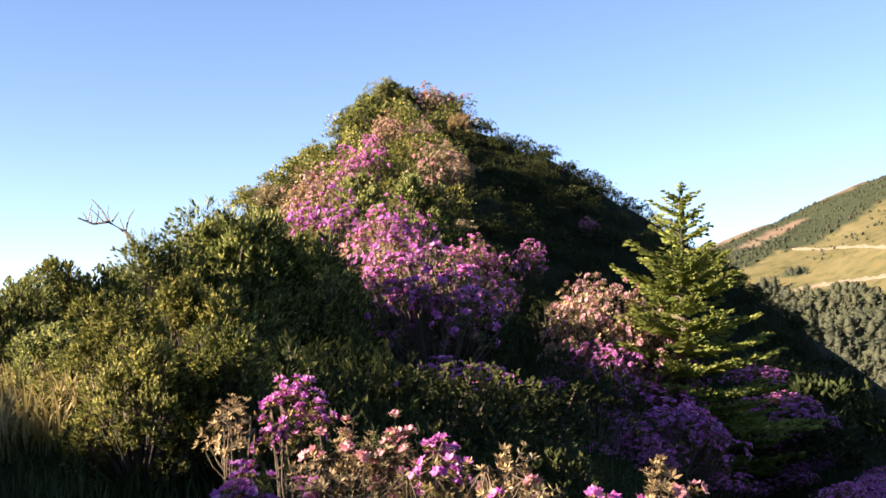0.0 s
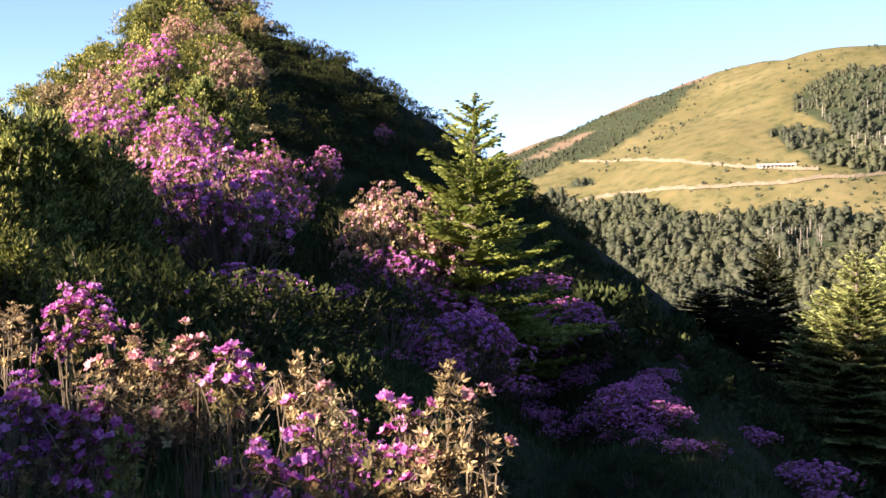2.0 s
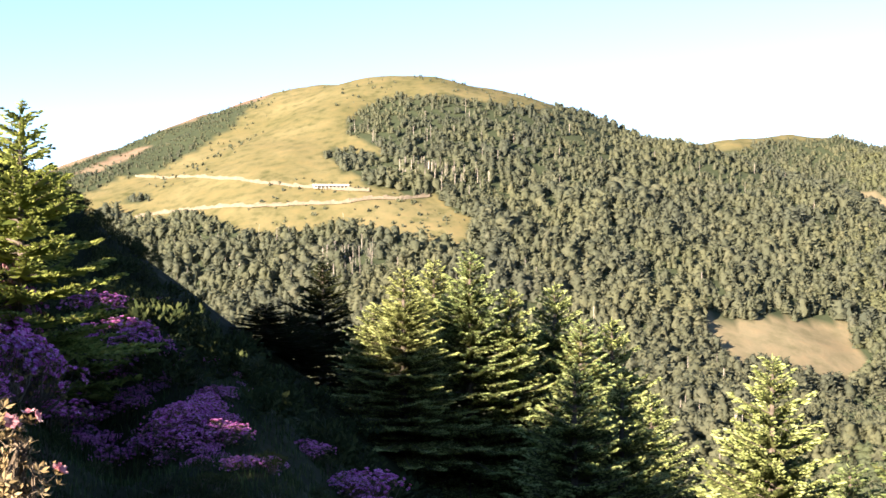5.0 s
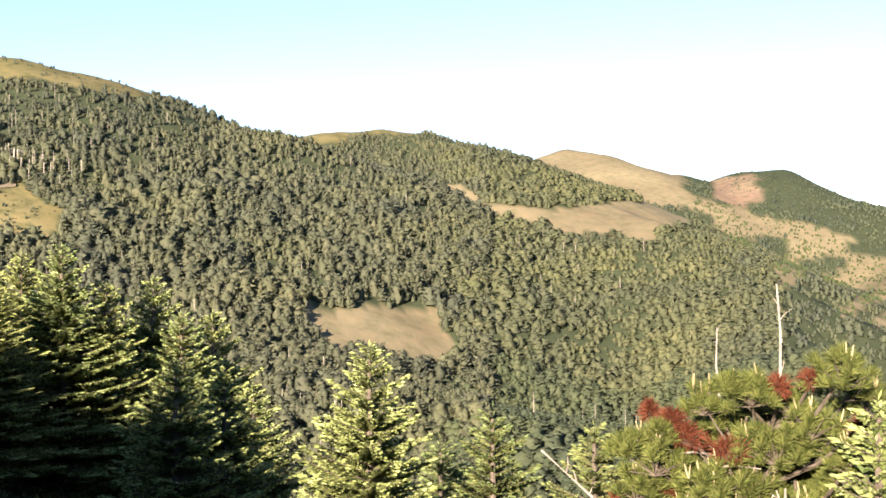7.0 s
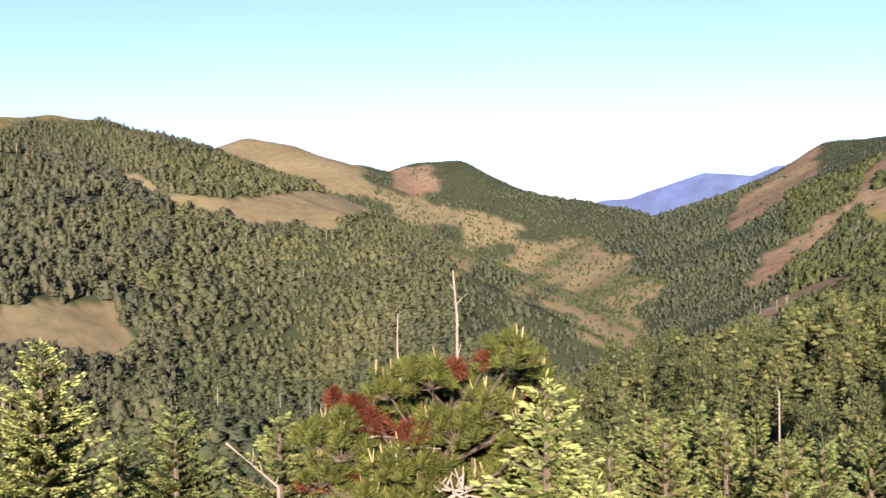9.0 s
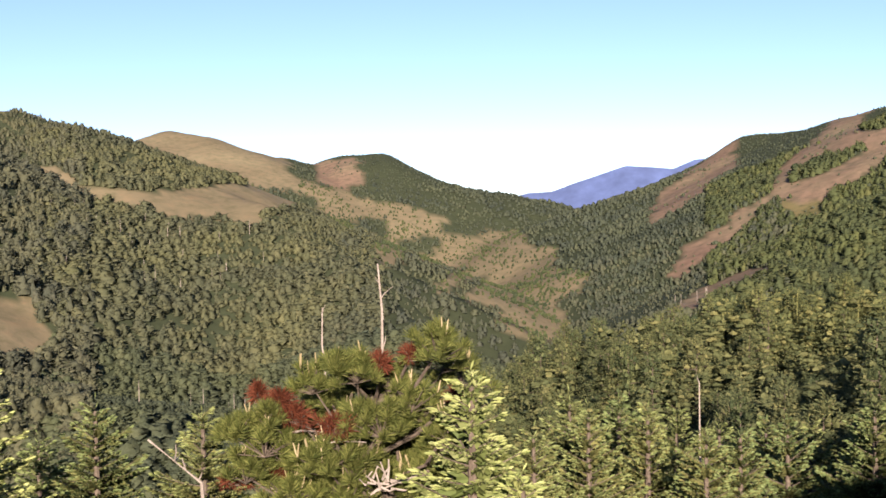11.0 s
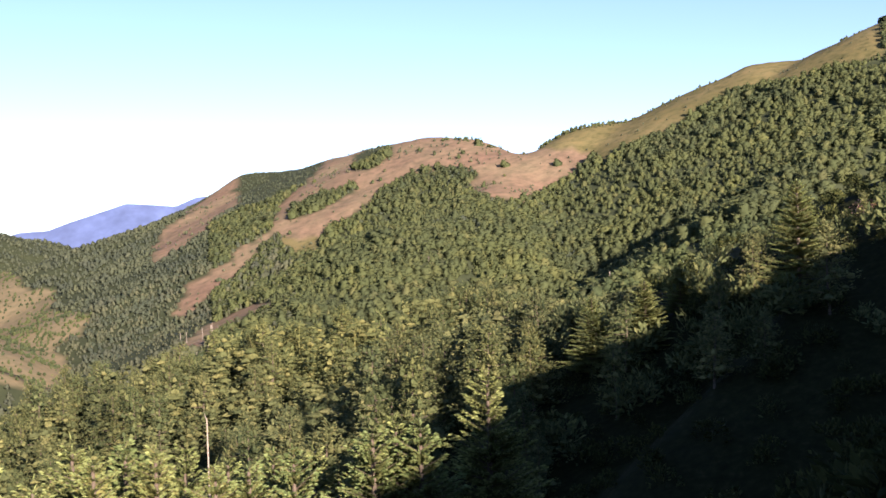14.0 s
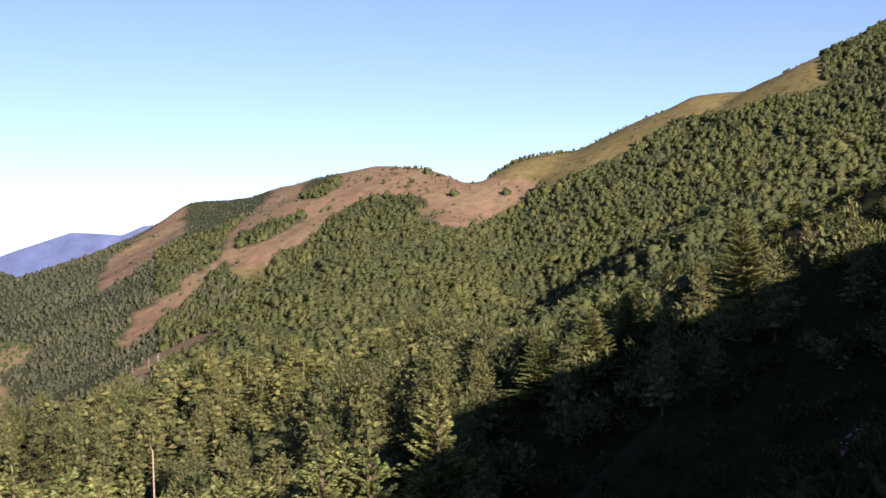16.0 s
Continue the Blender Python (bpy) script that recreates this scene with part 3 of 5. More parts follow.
def forest_places(bearings, distances, spacing, seed, keep):
    """Random places, about that far apart, in a sector of the plan."""
    rng = np.random.RandomState(seed)
    (a0, a1), (r0, r1) = bearings, distances
    n = int(radians(a1 - a0) * (r1 * r1 - r0 * r0) / 2 / spacing ** 2)
    a, r = rng.uniform(a0, a1, n), np.sqrt(rng.uniform(r0 * r0, r1 * r1, n))
    x, y = r * np.sin(np.radians(a)), r * np.cos(np.radians(a))
    z = land(x, y)
    closer = land(x * (1 - 6 / r), y * (1 - 6 / r))
    meadow, rust, straw, _ = cover(x, y, z)
    ok = (meadow + straw < 0.5) & (rng.rand(n) < np.where(rust > 0.5, 0.012, 1.0)) & (z - closer > -1.2) & keep(x, y, z)
    return np.stack([x, y, z], -1)[ok]


rng = np.random.RandomState(5)
CONES, CLUMPS = [cone_tree(rng) for _ in range(9)], [clump_tree(rng) for _ in range(9)]
NEAR_CONES, NEAR_CLUMPS = [sprayed(rng, t, 20, 0.85) for t in CONES], [sprayed(rng, t, 20, 0.9) for t in CLUMPS]


def always(x, y, z):
    return np.ones(x.shape, bool)


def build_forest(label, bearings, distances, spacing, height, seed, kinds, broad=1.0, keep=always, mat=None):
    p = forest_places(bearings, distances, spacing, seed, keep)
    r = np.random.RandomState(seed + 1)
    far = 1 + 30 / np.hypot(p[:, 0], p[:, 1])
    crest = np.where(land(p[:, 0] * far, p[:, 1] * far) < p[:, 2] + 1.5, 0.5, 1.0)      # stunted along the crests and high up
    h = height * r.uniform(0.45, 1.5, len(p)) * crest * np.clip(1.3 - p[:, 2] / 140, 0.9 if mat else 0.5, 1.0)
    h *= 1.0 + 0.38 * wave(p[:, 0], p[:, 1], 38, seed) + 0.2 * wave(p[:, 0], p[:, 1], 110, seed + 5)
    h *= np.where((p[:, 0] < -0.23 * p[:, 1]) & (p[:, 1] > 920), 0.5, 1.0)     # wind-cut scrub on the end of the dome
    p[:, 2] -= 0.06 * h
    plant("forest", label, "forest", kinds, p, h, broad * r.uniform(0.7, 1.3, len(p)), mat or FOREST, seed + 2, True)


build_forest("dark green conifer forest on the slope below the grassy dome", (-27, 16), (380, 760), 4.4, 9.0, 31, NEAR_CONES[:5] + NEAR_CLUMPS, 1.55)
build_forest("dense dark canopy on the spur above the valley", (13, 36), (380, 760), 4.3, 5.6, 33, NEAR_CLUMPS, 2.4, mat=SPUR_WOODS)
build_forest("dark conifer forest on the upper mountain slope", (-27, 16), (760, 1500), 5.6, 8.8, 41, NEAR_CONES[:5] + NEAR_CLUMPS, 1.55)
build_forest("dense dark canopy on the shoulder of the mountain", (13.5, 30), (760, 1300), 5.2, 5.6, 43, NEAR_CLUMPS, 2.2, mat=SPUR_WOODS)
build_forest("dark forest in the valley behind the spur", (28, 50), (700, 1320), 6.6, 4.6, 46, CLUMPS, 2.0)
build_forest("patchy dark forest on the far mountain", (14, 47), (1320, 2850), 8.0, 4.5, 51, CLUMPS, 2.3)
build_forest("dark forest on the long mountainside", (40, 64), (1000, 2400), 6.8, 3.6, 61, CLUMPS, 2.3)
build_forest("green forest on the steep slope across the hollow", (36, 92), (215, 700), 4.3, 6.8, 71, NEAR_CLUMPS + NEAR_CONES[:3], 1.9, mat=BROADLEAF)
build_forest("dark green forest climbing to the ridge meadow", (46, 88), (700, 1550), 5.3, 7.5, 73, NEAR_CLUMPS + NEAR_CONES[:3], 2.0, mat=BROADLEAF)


def meadow_places(bearings, distances, count, seed):
    rng = np.random.RandomState(seed)
    a, r = rng.uniform(*bearings, count), rng.uniform(*distances, count)
    x, y = r * np.sin(np.radians(a)), r * np.cos(np.radians(a))
    z = land(x, y)
    meadow, rust, straw, _ = cover(x, y, z)
    ok = ((meadow > 0.5) | (rust > 0.5)) & (land(x * (1 + 30 / r), y * (1 + 30 / r)) > z + 3) & (wave(x, y, 60, 77) > -0.1)
    return np.stack([x, y, z - 0.2], -1)[ok]


for label, bearings, distances, count, size in (("low dark bushes dotted over the grassy dome", (-25, 0), (650, 1300), 1800, 1.0), ("dark bushes on the far tan slopes", (14, 62), (1000, 2300), 6000, 1.2),
                                          ("dark bushes on the high ridge meadow", (58, 84), (1100, 1600), 700, 0.9)):
    p = meadow_places(bearings, distances, count, 87)
    r = np.random.RandomState(88)
    plant("bush_cover", label, "bushes", CLUMPS, p, size * r.uniform(0.8, 2.6, len(p)) * (1 + np.hypot(p[:, 0], p[:, 1]) / 3000), r.uniform(1.2, 2.2, len(p)), FOREST, 89)


def stick(rng):
    """A bare standing trunk, one metre high."""
    points, faces = [], []
    for z, w in ((0.0, 0.014), (0.6, 0.010), (1.0, 0.004)):
        for q in range(4):
            points.append((w * math.cos(q * 1.571) + 0.02 * z * rng.uniform(-1, 1), w * math.sin(q * 1.571), z))
    for k in range(2):
        for q in range(4):
            a, b2 = k * 4 + q, k * 4 + (q + 1) % 4
            faces += [(a, b2, b2 + 4), (a, b2 + 4, a + 4)]
    return np.array(points), np.array(faces)


def build_snags(label, bearings, distances, count, height, seed, groups=0.15):
    """Bleached dead trunks standing in loose groups among the living trees."""
    rng = np.random.RandomState(seed)
    a, r = rng.uniform(*bearings, count), rng.uniform(*distances, count)
    x, y = r * np.sin(np.radians(a)), r * np.cos(np.radians(a))
    z = land(x, y)
    meadow, rust, straw, _ = cover(x, y, z)
    ok = (meadow + straw < 0.5) & (wave(x, y, 90, 55) > groups)
    p = np.stack([x, y, z], -1)[ok]
    plant("dead_forest", label, "dead trees", [stick(rng) for _ in range(4)], p, height * rng.uniform(0.7, 1.3, len(p)), rng.uniform(0.8, 1.6, len(p)), DEAD, seed)


build_snags("bleached dead trunks among the conifers below the dome", (-20, 34), (450, 1050), 480, 11.0, 121)
build_snags("row of bleached dead trunks below the meadow", (-8.4, -3.6), (885, 915), 50, 12.0, 123, -2)
build_snags("stand of bleached dead trunks at the forest edge", (-12.0, -9.4), (745, 785), 30, 11.0, 124, -2)
build_snags("pale dead trunks on the slope across the hollow", (44, 82), (350, 950), 260, 9.0, 122)

# ---------------------------------------------------------------- near plants


class Soup:
    """Gathers loose leaves and tubes into one mesh."""

    def __init__(self):
        self.points, self.faces = [], []

    def blade(self, a, way, side, length, width, fold=0.0):
        """A pointed leaf of two triangles from a along way."""
        s = len(self.points)
        m = a + way * (length * 0.55)
        up = way.cross(side)
        self.points += [a, m + side * (width / 2) + up * fold * width, a + way * length, m - side * (width / 2) + up * fold * width]
        self.faces += [(s, s + 1, s + 2), (s, s + 2, s + 3)]

    def tube(self, line, r0, r1, sides=5):
        s, n = len(self.points), len(line)
        for k, p in enumerate(line):
            way = (line[min(k + 1, n - 1)] - line[max(k - 1, 0)]).normalized()
            u = way.orthogonal().normalized()
            v = way.cross(u)
            r = r0 + (r1 - r0) * k / (n - 1)
            self.points += [p + (u * math.cos(2 * math.pi * q / sides) + v * math.sin(2 * math.pi * q / sides)) * r for q in range(sides)]
        for k in range(n - 1):
            for q in range(sides):
                a, b2 = s + k * sides + q, s + k * sides + (q + 1) % sides
                self.faces += [(a, b2, b2 + sides), (a, b2 + sides, a + sides)]

    def data(self):
        return self.points, self.faces


def direction(rng, tilt_low, tilt_high):
    a, e = rng.uniform(0, 2 * math.pi), radians(rng.uniform(tilt_low, tilt_high))
    return Vector((math.cos(a) * math.cos(e), math.sin(a) * math.cos(e), math.sin(e)))


def thing(name, label, category, group=""):
    return tagged(new(name), label, category, group)


def fan(soup, rng, start, out, side, length, rise):
    """The inner needled plane of one bough: a narrow flat frond with a toothed edge."""
    for sign in (-1, 1):
        s, steps = len(soup.points), max(5, int(length / 0.16))
        for k in range(steps + 1):
            f = 0.05 + 0.75 * k / steps
            p = start + out * (length * f) + Vector((0, 0, length * (rise * f + 0.14 * f * f) - 0.02))
            w = length * 0.15 * (1.0 - 0.8 * f) * (rng.uniform(0.9, 1.4) if k % 2 else rng.uniform(0.2, 0.45)) + 0.02
            soup.points += [p, p + side * (sign * w) + out * (0.5 * w) + Vector((0, 0, -0.25 * w + rng.uniform(-0.05, 0.05)))]
        for k in range(steps):
            a = s + 2 * k
            soup.faces += [(a, a + 1, a + 3), (a, a + 3, a + 2)]


def spray(soup, rng, p, way, length, width):
    """A needled shoot: two crossed blades, one of them upright."""
    way = way.normalized()
    side = way.cross(Vector((rng.uniform(-0.3, 0.3), rng.uniform(-0.3, 0.3), 1))).normalized()
    soup.blade(p, way, side.cross(way), length, width)
    soup.blade(p, way, side, length, width)


def build_fir(seed, height, width, leaves, label, whorl_step=0.33, twig=0.16, taper=0.8, tips=None, count=7):
    """A fir: a straight trunk with whorls of flat layered fronds, needled shoots along them and pale ones at their ends."""
    rng = random.Random(seed)
    tree = thing("fir_tree", label, "fir tree", "firs on the slope")
    wood, needles, ends = Soup(), Soup(), Soup()
    wood.tube([Vector((0.02 * math.sin(3 * f), 0.02 * math.cos(2 * f), height * f)) for f in (-0.08, 0.25, 0.5, 0.75, 0.97)], 0.021 * height, 0.004 * height, 7)
    z = 0.05 * height
    while z < height * 0.985:
        f = z / height
        reach = width * (1 - f) ** taper * rng.uniform(0.82, 1.1) + 0.05
        turn = rng.uniform(0, 6.28)
        around = count if f < 0.8 else 5
        for q in range(around):
            a = turn + 6.283 * q / around + rng.uniform(-0.3, 0.3)
            length = reach * rng.uniform(0.65, 1.15)
            out = Vector((math.cos(a), math.sin(a), 0))
            side = Vector((-math.sin(a), math.cos(a), 0))
            rise = -0.12 + 0.62 * f ** 1.5 + rng.uniform(-0.1, 0.1)
            foot = z + whorl_step * rng.uniform(-0.35, 0.35)

            def along(s):
                return Vector((0, 0, foot)) + out * (length * s) + Vector((0, 0, length * (rise * s + 0.14 * s * s)))

            wood.tube([along(s) for s in (0, 0.35, 0.7, 1.0)], 0.012 * (0.4 + length), 0.004, 3)
            n = max(3, int(length / twig * 1.5))
            for k in range(n):
                s = 0.2 + 0.8 * (k + rng.random() * 0.7) / n
                p = along(s)
                for sign in (-1, 1):
                    w = (out * rng.uniform(0.5, 0.9) + side * sign * rng.uniform(0.7, 1.0) + Vector((0, 0, rng.uniform(-0.12, 0.2)))).normalized()
                    ln = twig * rng.uniform(0.9, 1.3) * (0.65 + 0.35 * min(1.0, length))
                    reached = (0.34 * length * (1.12 - s) + 0.5 * twig) * rng.uniform(0.6, 1.1)
                    for m in range(1 + int(reached / (0.8 * ln))):      # shoots one behind the other along a side twig
                        last = (m + 1) * 0.8 * ln > reached
                        at = p + w * (0.8 * ln * m)
                        spray(ends if (last or s > 0.8) and rng.random() < 0.75 else needles, rng, at, w + Vector((0, 0, 0.3 if last else 0.05)), ln, ln * 0.34)
                        v = w + out * 0.7 - side * sign * 0.3 + Vector((0, 0, rng.uniform(0.0, 0.6)))
                        spray(needles if rng.random() < 0.6 else ends, rng, at + w * ln * 0.4, v, ln * 0.7, ln * 0.28)
            for k in range(3):
                spray(ends, rng, along(0.97), out + side * (k - 1) * 0.6 + Vector((0, 0, rng.uniform(0.1, 0.5))), twig * rng.uniform(0.8, 1.3), twig * 0.32)
            fan(needles, rng, Vector((0, 0, foot)), out, side, length, rise)
        z += whorl_step * rng.uniform(0.8, 1.2) * (1.15 - 0.6 * f)
    for k in range(6):
        spray(ends, rng, Vector((0, 0, height * (0.88 + 0.024 * k))), direction(rng, 50, 85), twig * 1.4, twig * 0.22)
    part("trunk", wood.data(), BARK, tree, "grey-brown trunk and boughs")
    part("crown", needles.data(), leaves, tree)
    tagged(part("new_growth", ends.data(), tips or leaves, tree, "paler shoots at the ends of the boughs"), kind="stuff")
    return tree


def top_at(bearing, distance, top, height):
    """Size for a plant of that built height whose tip is to stand at the given height."""
    x, y = xy(bearing, distance)
    return (top - float(land(x, y)[0])) / height


FIRS = [build_fir(k, 8.0, (3.3, 3.7, 3.0)[k], SHADE_DARK_FIR, "green mountain fir with layered boughs, darkened for the shaded slope", 0.40, 0.18) for k in range(3)]
used = set()


def grow(kinds, k, m, label=""):
    """The first call for a kind takes the thing itself, later ones copy it."""
    ob = kinds[k % len(kinds)]
    if ob.name in used:
        ob = copy_thing(ob, m @ Matrix.Diagonal([1 / v for v in ob.scale] + [1]))
    else:
        used.add(ob.name)
        ob.matrix_basis = m
    return tagged(ob, label) if label else ob
YOUNG_FIRS = [build_fir(20 + k, 5.0, 1.5, PALE_FIR, "young fir with pale yellow-green shoots", 0.22, 0.085, 0.95, PALE_TIP) for k in range(2)]


def pad(soup, rng, centre, radius, thick, sides=8):
    """A flat, lumpy cushion of needles."""
    s = len(soup.points)
    for z, w in ((-0.35, 0.7), (0.0, 1.0), (0.6, 0.62)):
        for q in range(sides):
            a = 2 * math.pi * q / sides + rng.uniform(-0.25, 0.25)
            r = radius * w * (rng.uniform(0.95, 1.3) if q % 2 else rng.uniform(0.55, 0.85))
            soup.points.append(centre + Vector((r * math.cos(a), r * math.sin(a), thick * (z + rng.uniform(-0.25, 0.25)))))
    soup.points.append(centre + Vector((0, 0, thick)))
    for k in range(2):
        for q in range(sides):
            a, b2 = s + k * sides + q, s + k * sides + (q + 1) % sides
            soup.faces += [(a, b2, b2 + sides), (a, b2 + sides, a + sides)]
    soup.faces += [(s + 2 * sides + q, s + 2 * sides + (q + 1) % sides, s + 3 * sides) for q in range(sides)]


def build_pine(seed, label):
    """A mountain pine seen across the hollow: bare lower stem, flat layered pads of needles."""
    rng = random.Random(seed)
    tree = thing("pine_tree", label, "pine tree", "pines on the spur")
    wood, needles = Soup(), Soup()
    wood.tube([Vector((0.15 * math.sin(4 * f + seed), 0.15 * math.cos(3 * f), 9.0 * f)) for f in (-0.05, 0.3, 0.6, 0.95)], 0.16, 0.03, 6)
    for k in range(24):
        f = 0.16 + 0.84 * k / 24
        a = 2.4 * k + rng.uniform(-0.5, 0.5)
        reach = 3.1 * (1.06 - f) ** 0.6 * rng.uniform(0.6, 1.15)
        out = Vector((math.cos(a), math.sin(a), 0.10))
        start = Vector((0, 0, 9.0 * f - 0.2))
        end = start + out * reach
        wood.tube([start, start + out * reach * 0.5 - Vector((0, 0, 0.05)), end], 0.05, 0.015, 3)
        for centre, size in ((start + out * reach * 0.75, 0.36 * reach + 0.2), (start + out * reach * 0.3, 0.30 * reach + 0.2)):
            pad(needles, rng, centre + Vector((0, 0, rng.uniform(-0.2, 0.3))), size * 0.42, rng.uniform(0.25, 0.5), 6)
            for q in range(int(18 + 22 * size)):
                d = (direction(rng, -10, 45) + out * 0.3).normalized()
                p = centre + Vector((d.x * size * rng.uniform(0.4, 1.0), d.y * size * rng.uniform(0.4, 1.0), rng.uniform(-0.25, 0.65)))
                needles.blade(p, d, d.orthogonal().normalized(), rng.uniform(0.22, 0.42), 0.12)
    part("trunk", wood.data(), BARK, tree, "grey-brown trunk and boughs")
    part("crown", needles.data(), PINE_FAR, tree)
    return tree


PINES = [build_pine(40 + k, "green mountain pine with layered pads of needles") for k in range(4)]


def lumpy(rng, lobes):
    """A random point in the upper shell of a bush made of lobes, and the way outwards there."""
    c, r = rng.choice(lobes)
    d = direction(rng, -25, 90)
    return c + d * (r * rng.uniform(0.72, 1.05)), d


def bush_lobes(rng, width, height, count):
    lobes = []
    for k in range(count):
        a, s = rng.uniform(0, 6.283), width / 2 * rng.uniform(0.25, 0.72)
        z = height * rng.uniform(0.35, 0.78) * (1 - 0.3 * s / (width / 2))
        lobes.append((Vector((s * math.cos(a), s * math.sin(a), z)), min(height - z, width * 0.27) * rng.uniform(0.8, 1.0)))
    return lobes + [(Vector((0, 0, height * 0.68)), min(0.32 * height, 0.3 * width))]


def rosette(soup, rng, p, d, leaf, count):
    u = d.orthogonal().normalized()
    v = d.cross(u)
    t = rng.uniform(0, 6.283)
    for k in range(count):
        a = t + 6.283 * k / count
        w = (u * math.cos(a) + v * math.sin(a) + d * rng.uniform(0.3, 1.0)).normalized()
        soup.blade(p, w, w.cross(d).normalized(), leaf * rng.uniform(0.7, 1.2), leaf * 0.4, 0.12)


def blossom(soup, rng, p, d, size):
    """A funnel of five petals."""
    u = d.orthogonal().normalized()
    v = d.cross(u)
    for k in range(5):
        a = 6.283 * k / 5
        w = ((u * math.cos(a) + v * math.sin(a)) + d * 0.55).normalized()
        soup.blade(p, w, w.cross(d).normalized(), size * 0.55, size * 0.42, 0.1)


def build_azalea(seed, width, height, tips, bloom, leaf_mat, petal_mat, label, leaf=0.05, flower=0.06, flowers=4, group="flowering azaleas"):
    """An azalea: crooked stems from the root, leaf rosettes at the tips, and clusters of blossom."""
    rng = random.Random(seed)
    bush = thing("azalea_bush", label, "azalea bush", group)
    wood, leaves, petals = Soup(), Soup(), Soup()
    lobes = bush_lobes(rng, width, height, 9)
    for k in range(tips):
        p, d = lumpy(rng, lobes)
        if p.z < 0.12 * height:
            continue
        if k % 3 == 0:
            root = Vector((rng.gauss(0, 0.05), rng.gauss(0, 0.05), -0.1))
            mid = root.lerp(p, 0.55) + Vector((rng.gauss(0, 0.06), rng.gauss(0, 0.06), -0.08 * height))
            wood.tube([root, mid, p], 0.012 if k % 9 else 0.022, 0.003, 3)
        rosette(leaves, rng, p, d, leaf, 6)
        if rng.random() < 0.7:
            rosette(leaves, rng, p - d * leaf * 1.2 + direction(rng, -80, 80) * leaf, d, leaf, 5)
        if rng.random() < bloom and d.z > -0.2:
            for q in range(flowers):
                e = (d + direction(rng, -60, 80) * 0.8).normalized()
                blossom(petals, rng, p + e * flower * 0.5, e, flower * rng.uniform(0.8, 1.2))
    part("wood", wood.data(), TWIG, bush, "crooked pale brown stems")
    part("leaves", leaves.data(), leaf_mat, bush)
    if petals.points:
        part("blossom", petals.data(), petal_mat, bush)
    return bush


def build_open_azalea(seed, width, depth, height, tips, bloom, leaf_mat, petal_mat, label, leaf=0.035, flower=0.047):
    """An azalea close by: bare crooked stems fanning out from the root, leaf rosettes and flower trusses only in the crown."""
    rng = random.Random(seed)
    bush = thing("azalea_bush", label, "azalea bush", "flowering azaleas")
    wood, leaves, petals = Soup(), Soup(), Soup()
    stems = []
    for k in range(9):
        d = direction(rng, 20, 85)
        end = Vector((d.x * width * 0.42, d.y * width * 0.42, height - depth * (1 - 0.75 * d.z)))
        root = Vector((rng.gauss(0, 0.04), rng.gauss(0, 0.04), -0.1))
        line = [root.lerp(end, f) + Vector((rng.gauss(0, 0.018), rng.gauss(0, 0.018), -0.25 * f * (1 - f) * width)) for f in (0.25, 0.5, 0.75)]
        stems.append([root] + line + [end])
        wood.tube(stems[-1], rng.uniform(0.008, 0.013), 0.004, 5)
    blooms = [direction(rng, 5, 90) for _ in range(5)]
    for k in range(tips):
        d = direction(rng, -15, 90)
        f = rng.uniform(0.75, 1.05) if rng.random() < 0.75 else rng.uniform(0.3, 0.8)
        lump = 1.0 + 0.16 * math.sin(5 * d.x + seed) * math.cos(6 * d.y)
        p = Vector((d.x * f * width / 2 * lump, d.y * f * width / 2 * lump, height - depth + depth * max(0.0, d.z) * f * lump + rng.uniform(-0.25, 0.06) * depth))
        from_ = min((q for line in stems for q in line[2:]), key=lambda q: (q - p).length + 0.15 * rng.random())
        bend = from_.lerp(p, 0.5) + Vector((rng.gauss(0, 0.012), rng.gauss(0, 0.012), -0.01))
        wood.tube([from_, bend, p], 0.0035, 0.0018, 3)
        out = (Vector((d.x, d.y, max(0.1, d.z) + 0.4))).normalized()
        rosette(leaves, rng, p, out, leaf * rng.uniform(0.7, 1.15), 7)
        if rng.random() < 0.6:
            rosette(leaves, rng, p - out * leaf * 0.7 + direction(rng, -60, 60) * leaf * 0.6, (out + direction(rng, -20, 60) * 0.6).normalized(), leaf * 0.8, 5)
        near = max(d.dot(b) for b in blooms)
        if rng.random() < bloom * (2.2 if near > 0.8 else 0.35):
            for q in range(rng.choice((2, 3, 3, 4))):
                e = (out + direction(rng, -40, 70) * 0.9).normalized()
                blossom(petals, rng, p + e * flower * 0.5, e, flower * rng.uniform(0.8, 1.25))
    part("wood", wood.data(), TWIG, bush, "crooked pale brown stems")
    part("leaves", leaves.data(), leaf_mat, bush)
    if petals.points:
        part("blossom", petals.data(), petal_mat, bush)
    return bush


def build_shrub(name, seed, width, height, clumps, per, leaf, mat, label, category, group, lobes=11):
    """A dense evergreen shrub of upright sprays."""
    bush = thing(name, label, category, group)
    wood, leaves = shrub_soup(seed, width, height, clumps, per, leaf, lobes)
    part("wood", wood.data(), BARK, bush, "grey-brown stems")
    part("leaves", leaves.data(), mat, bush)
    return bush


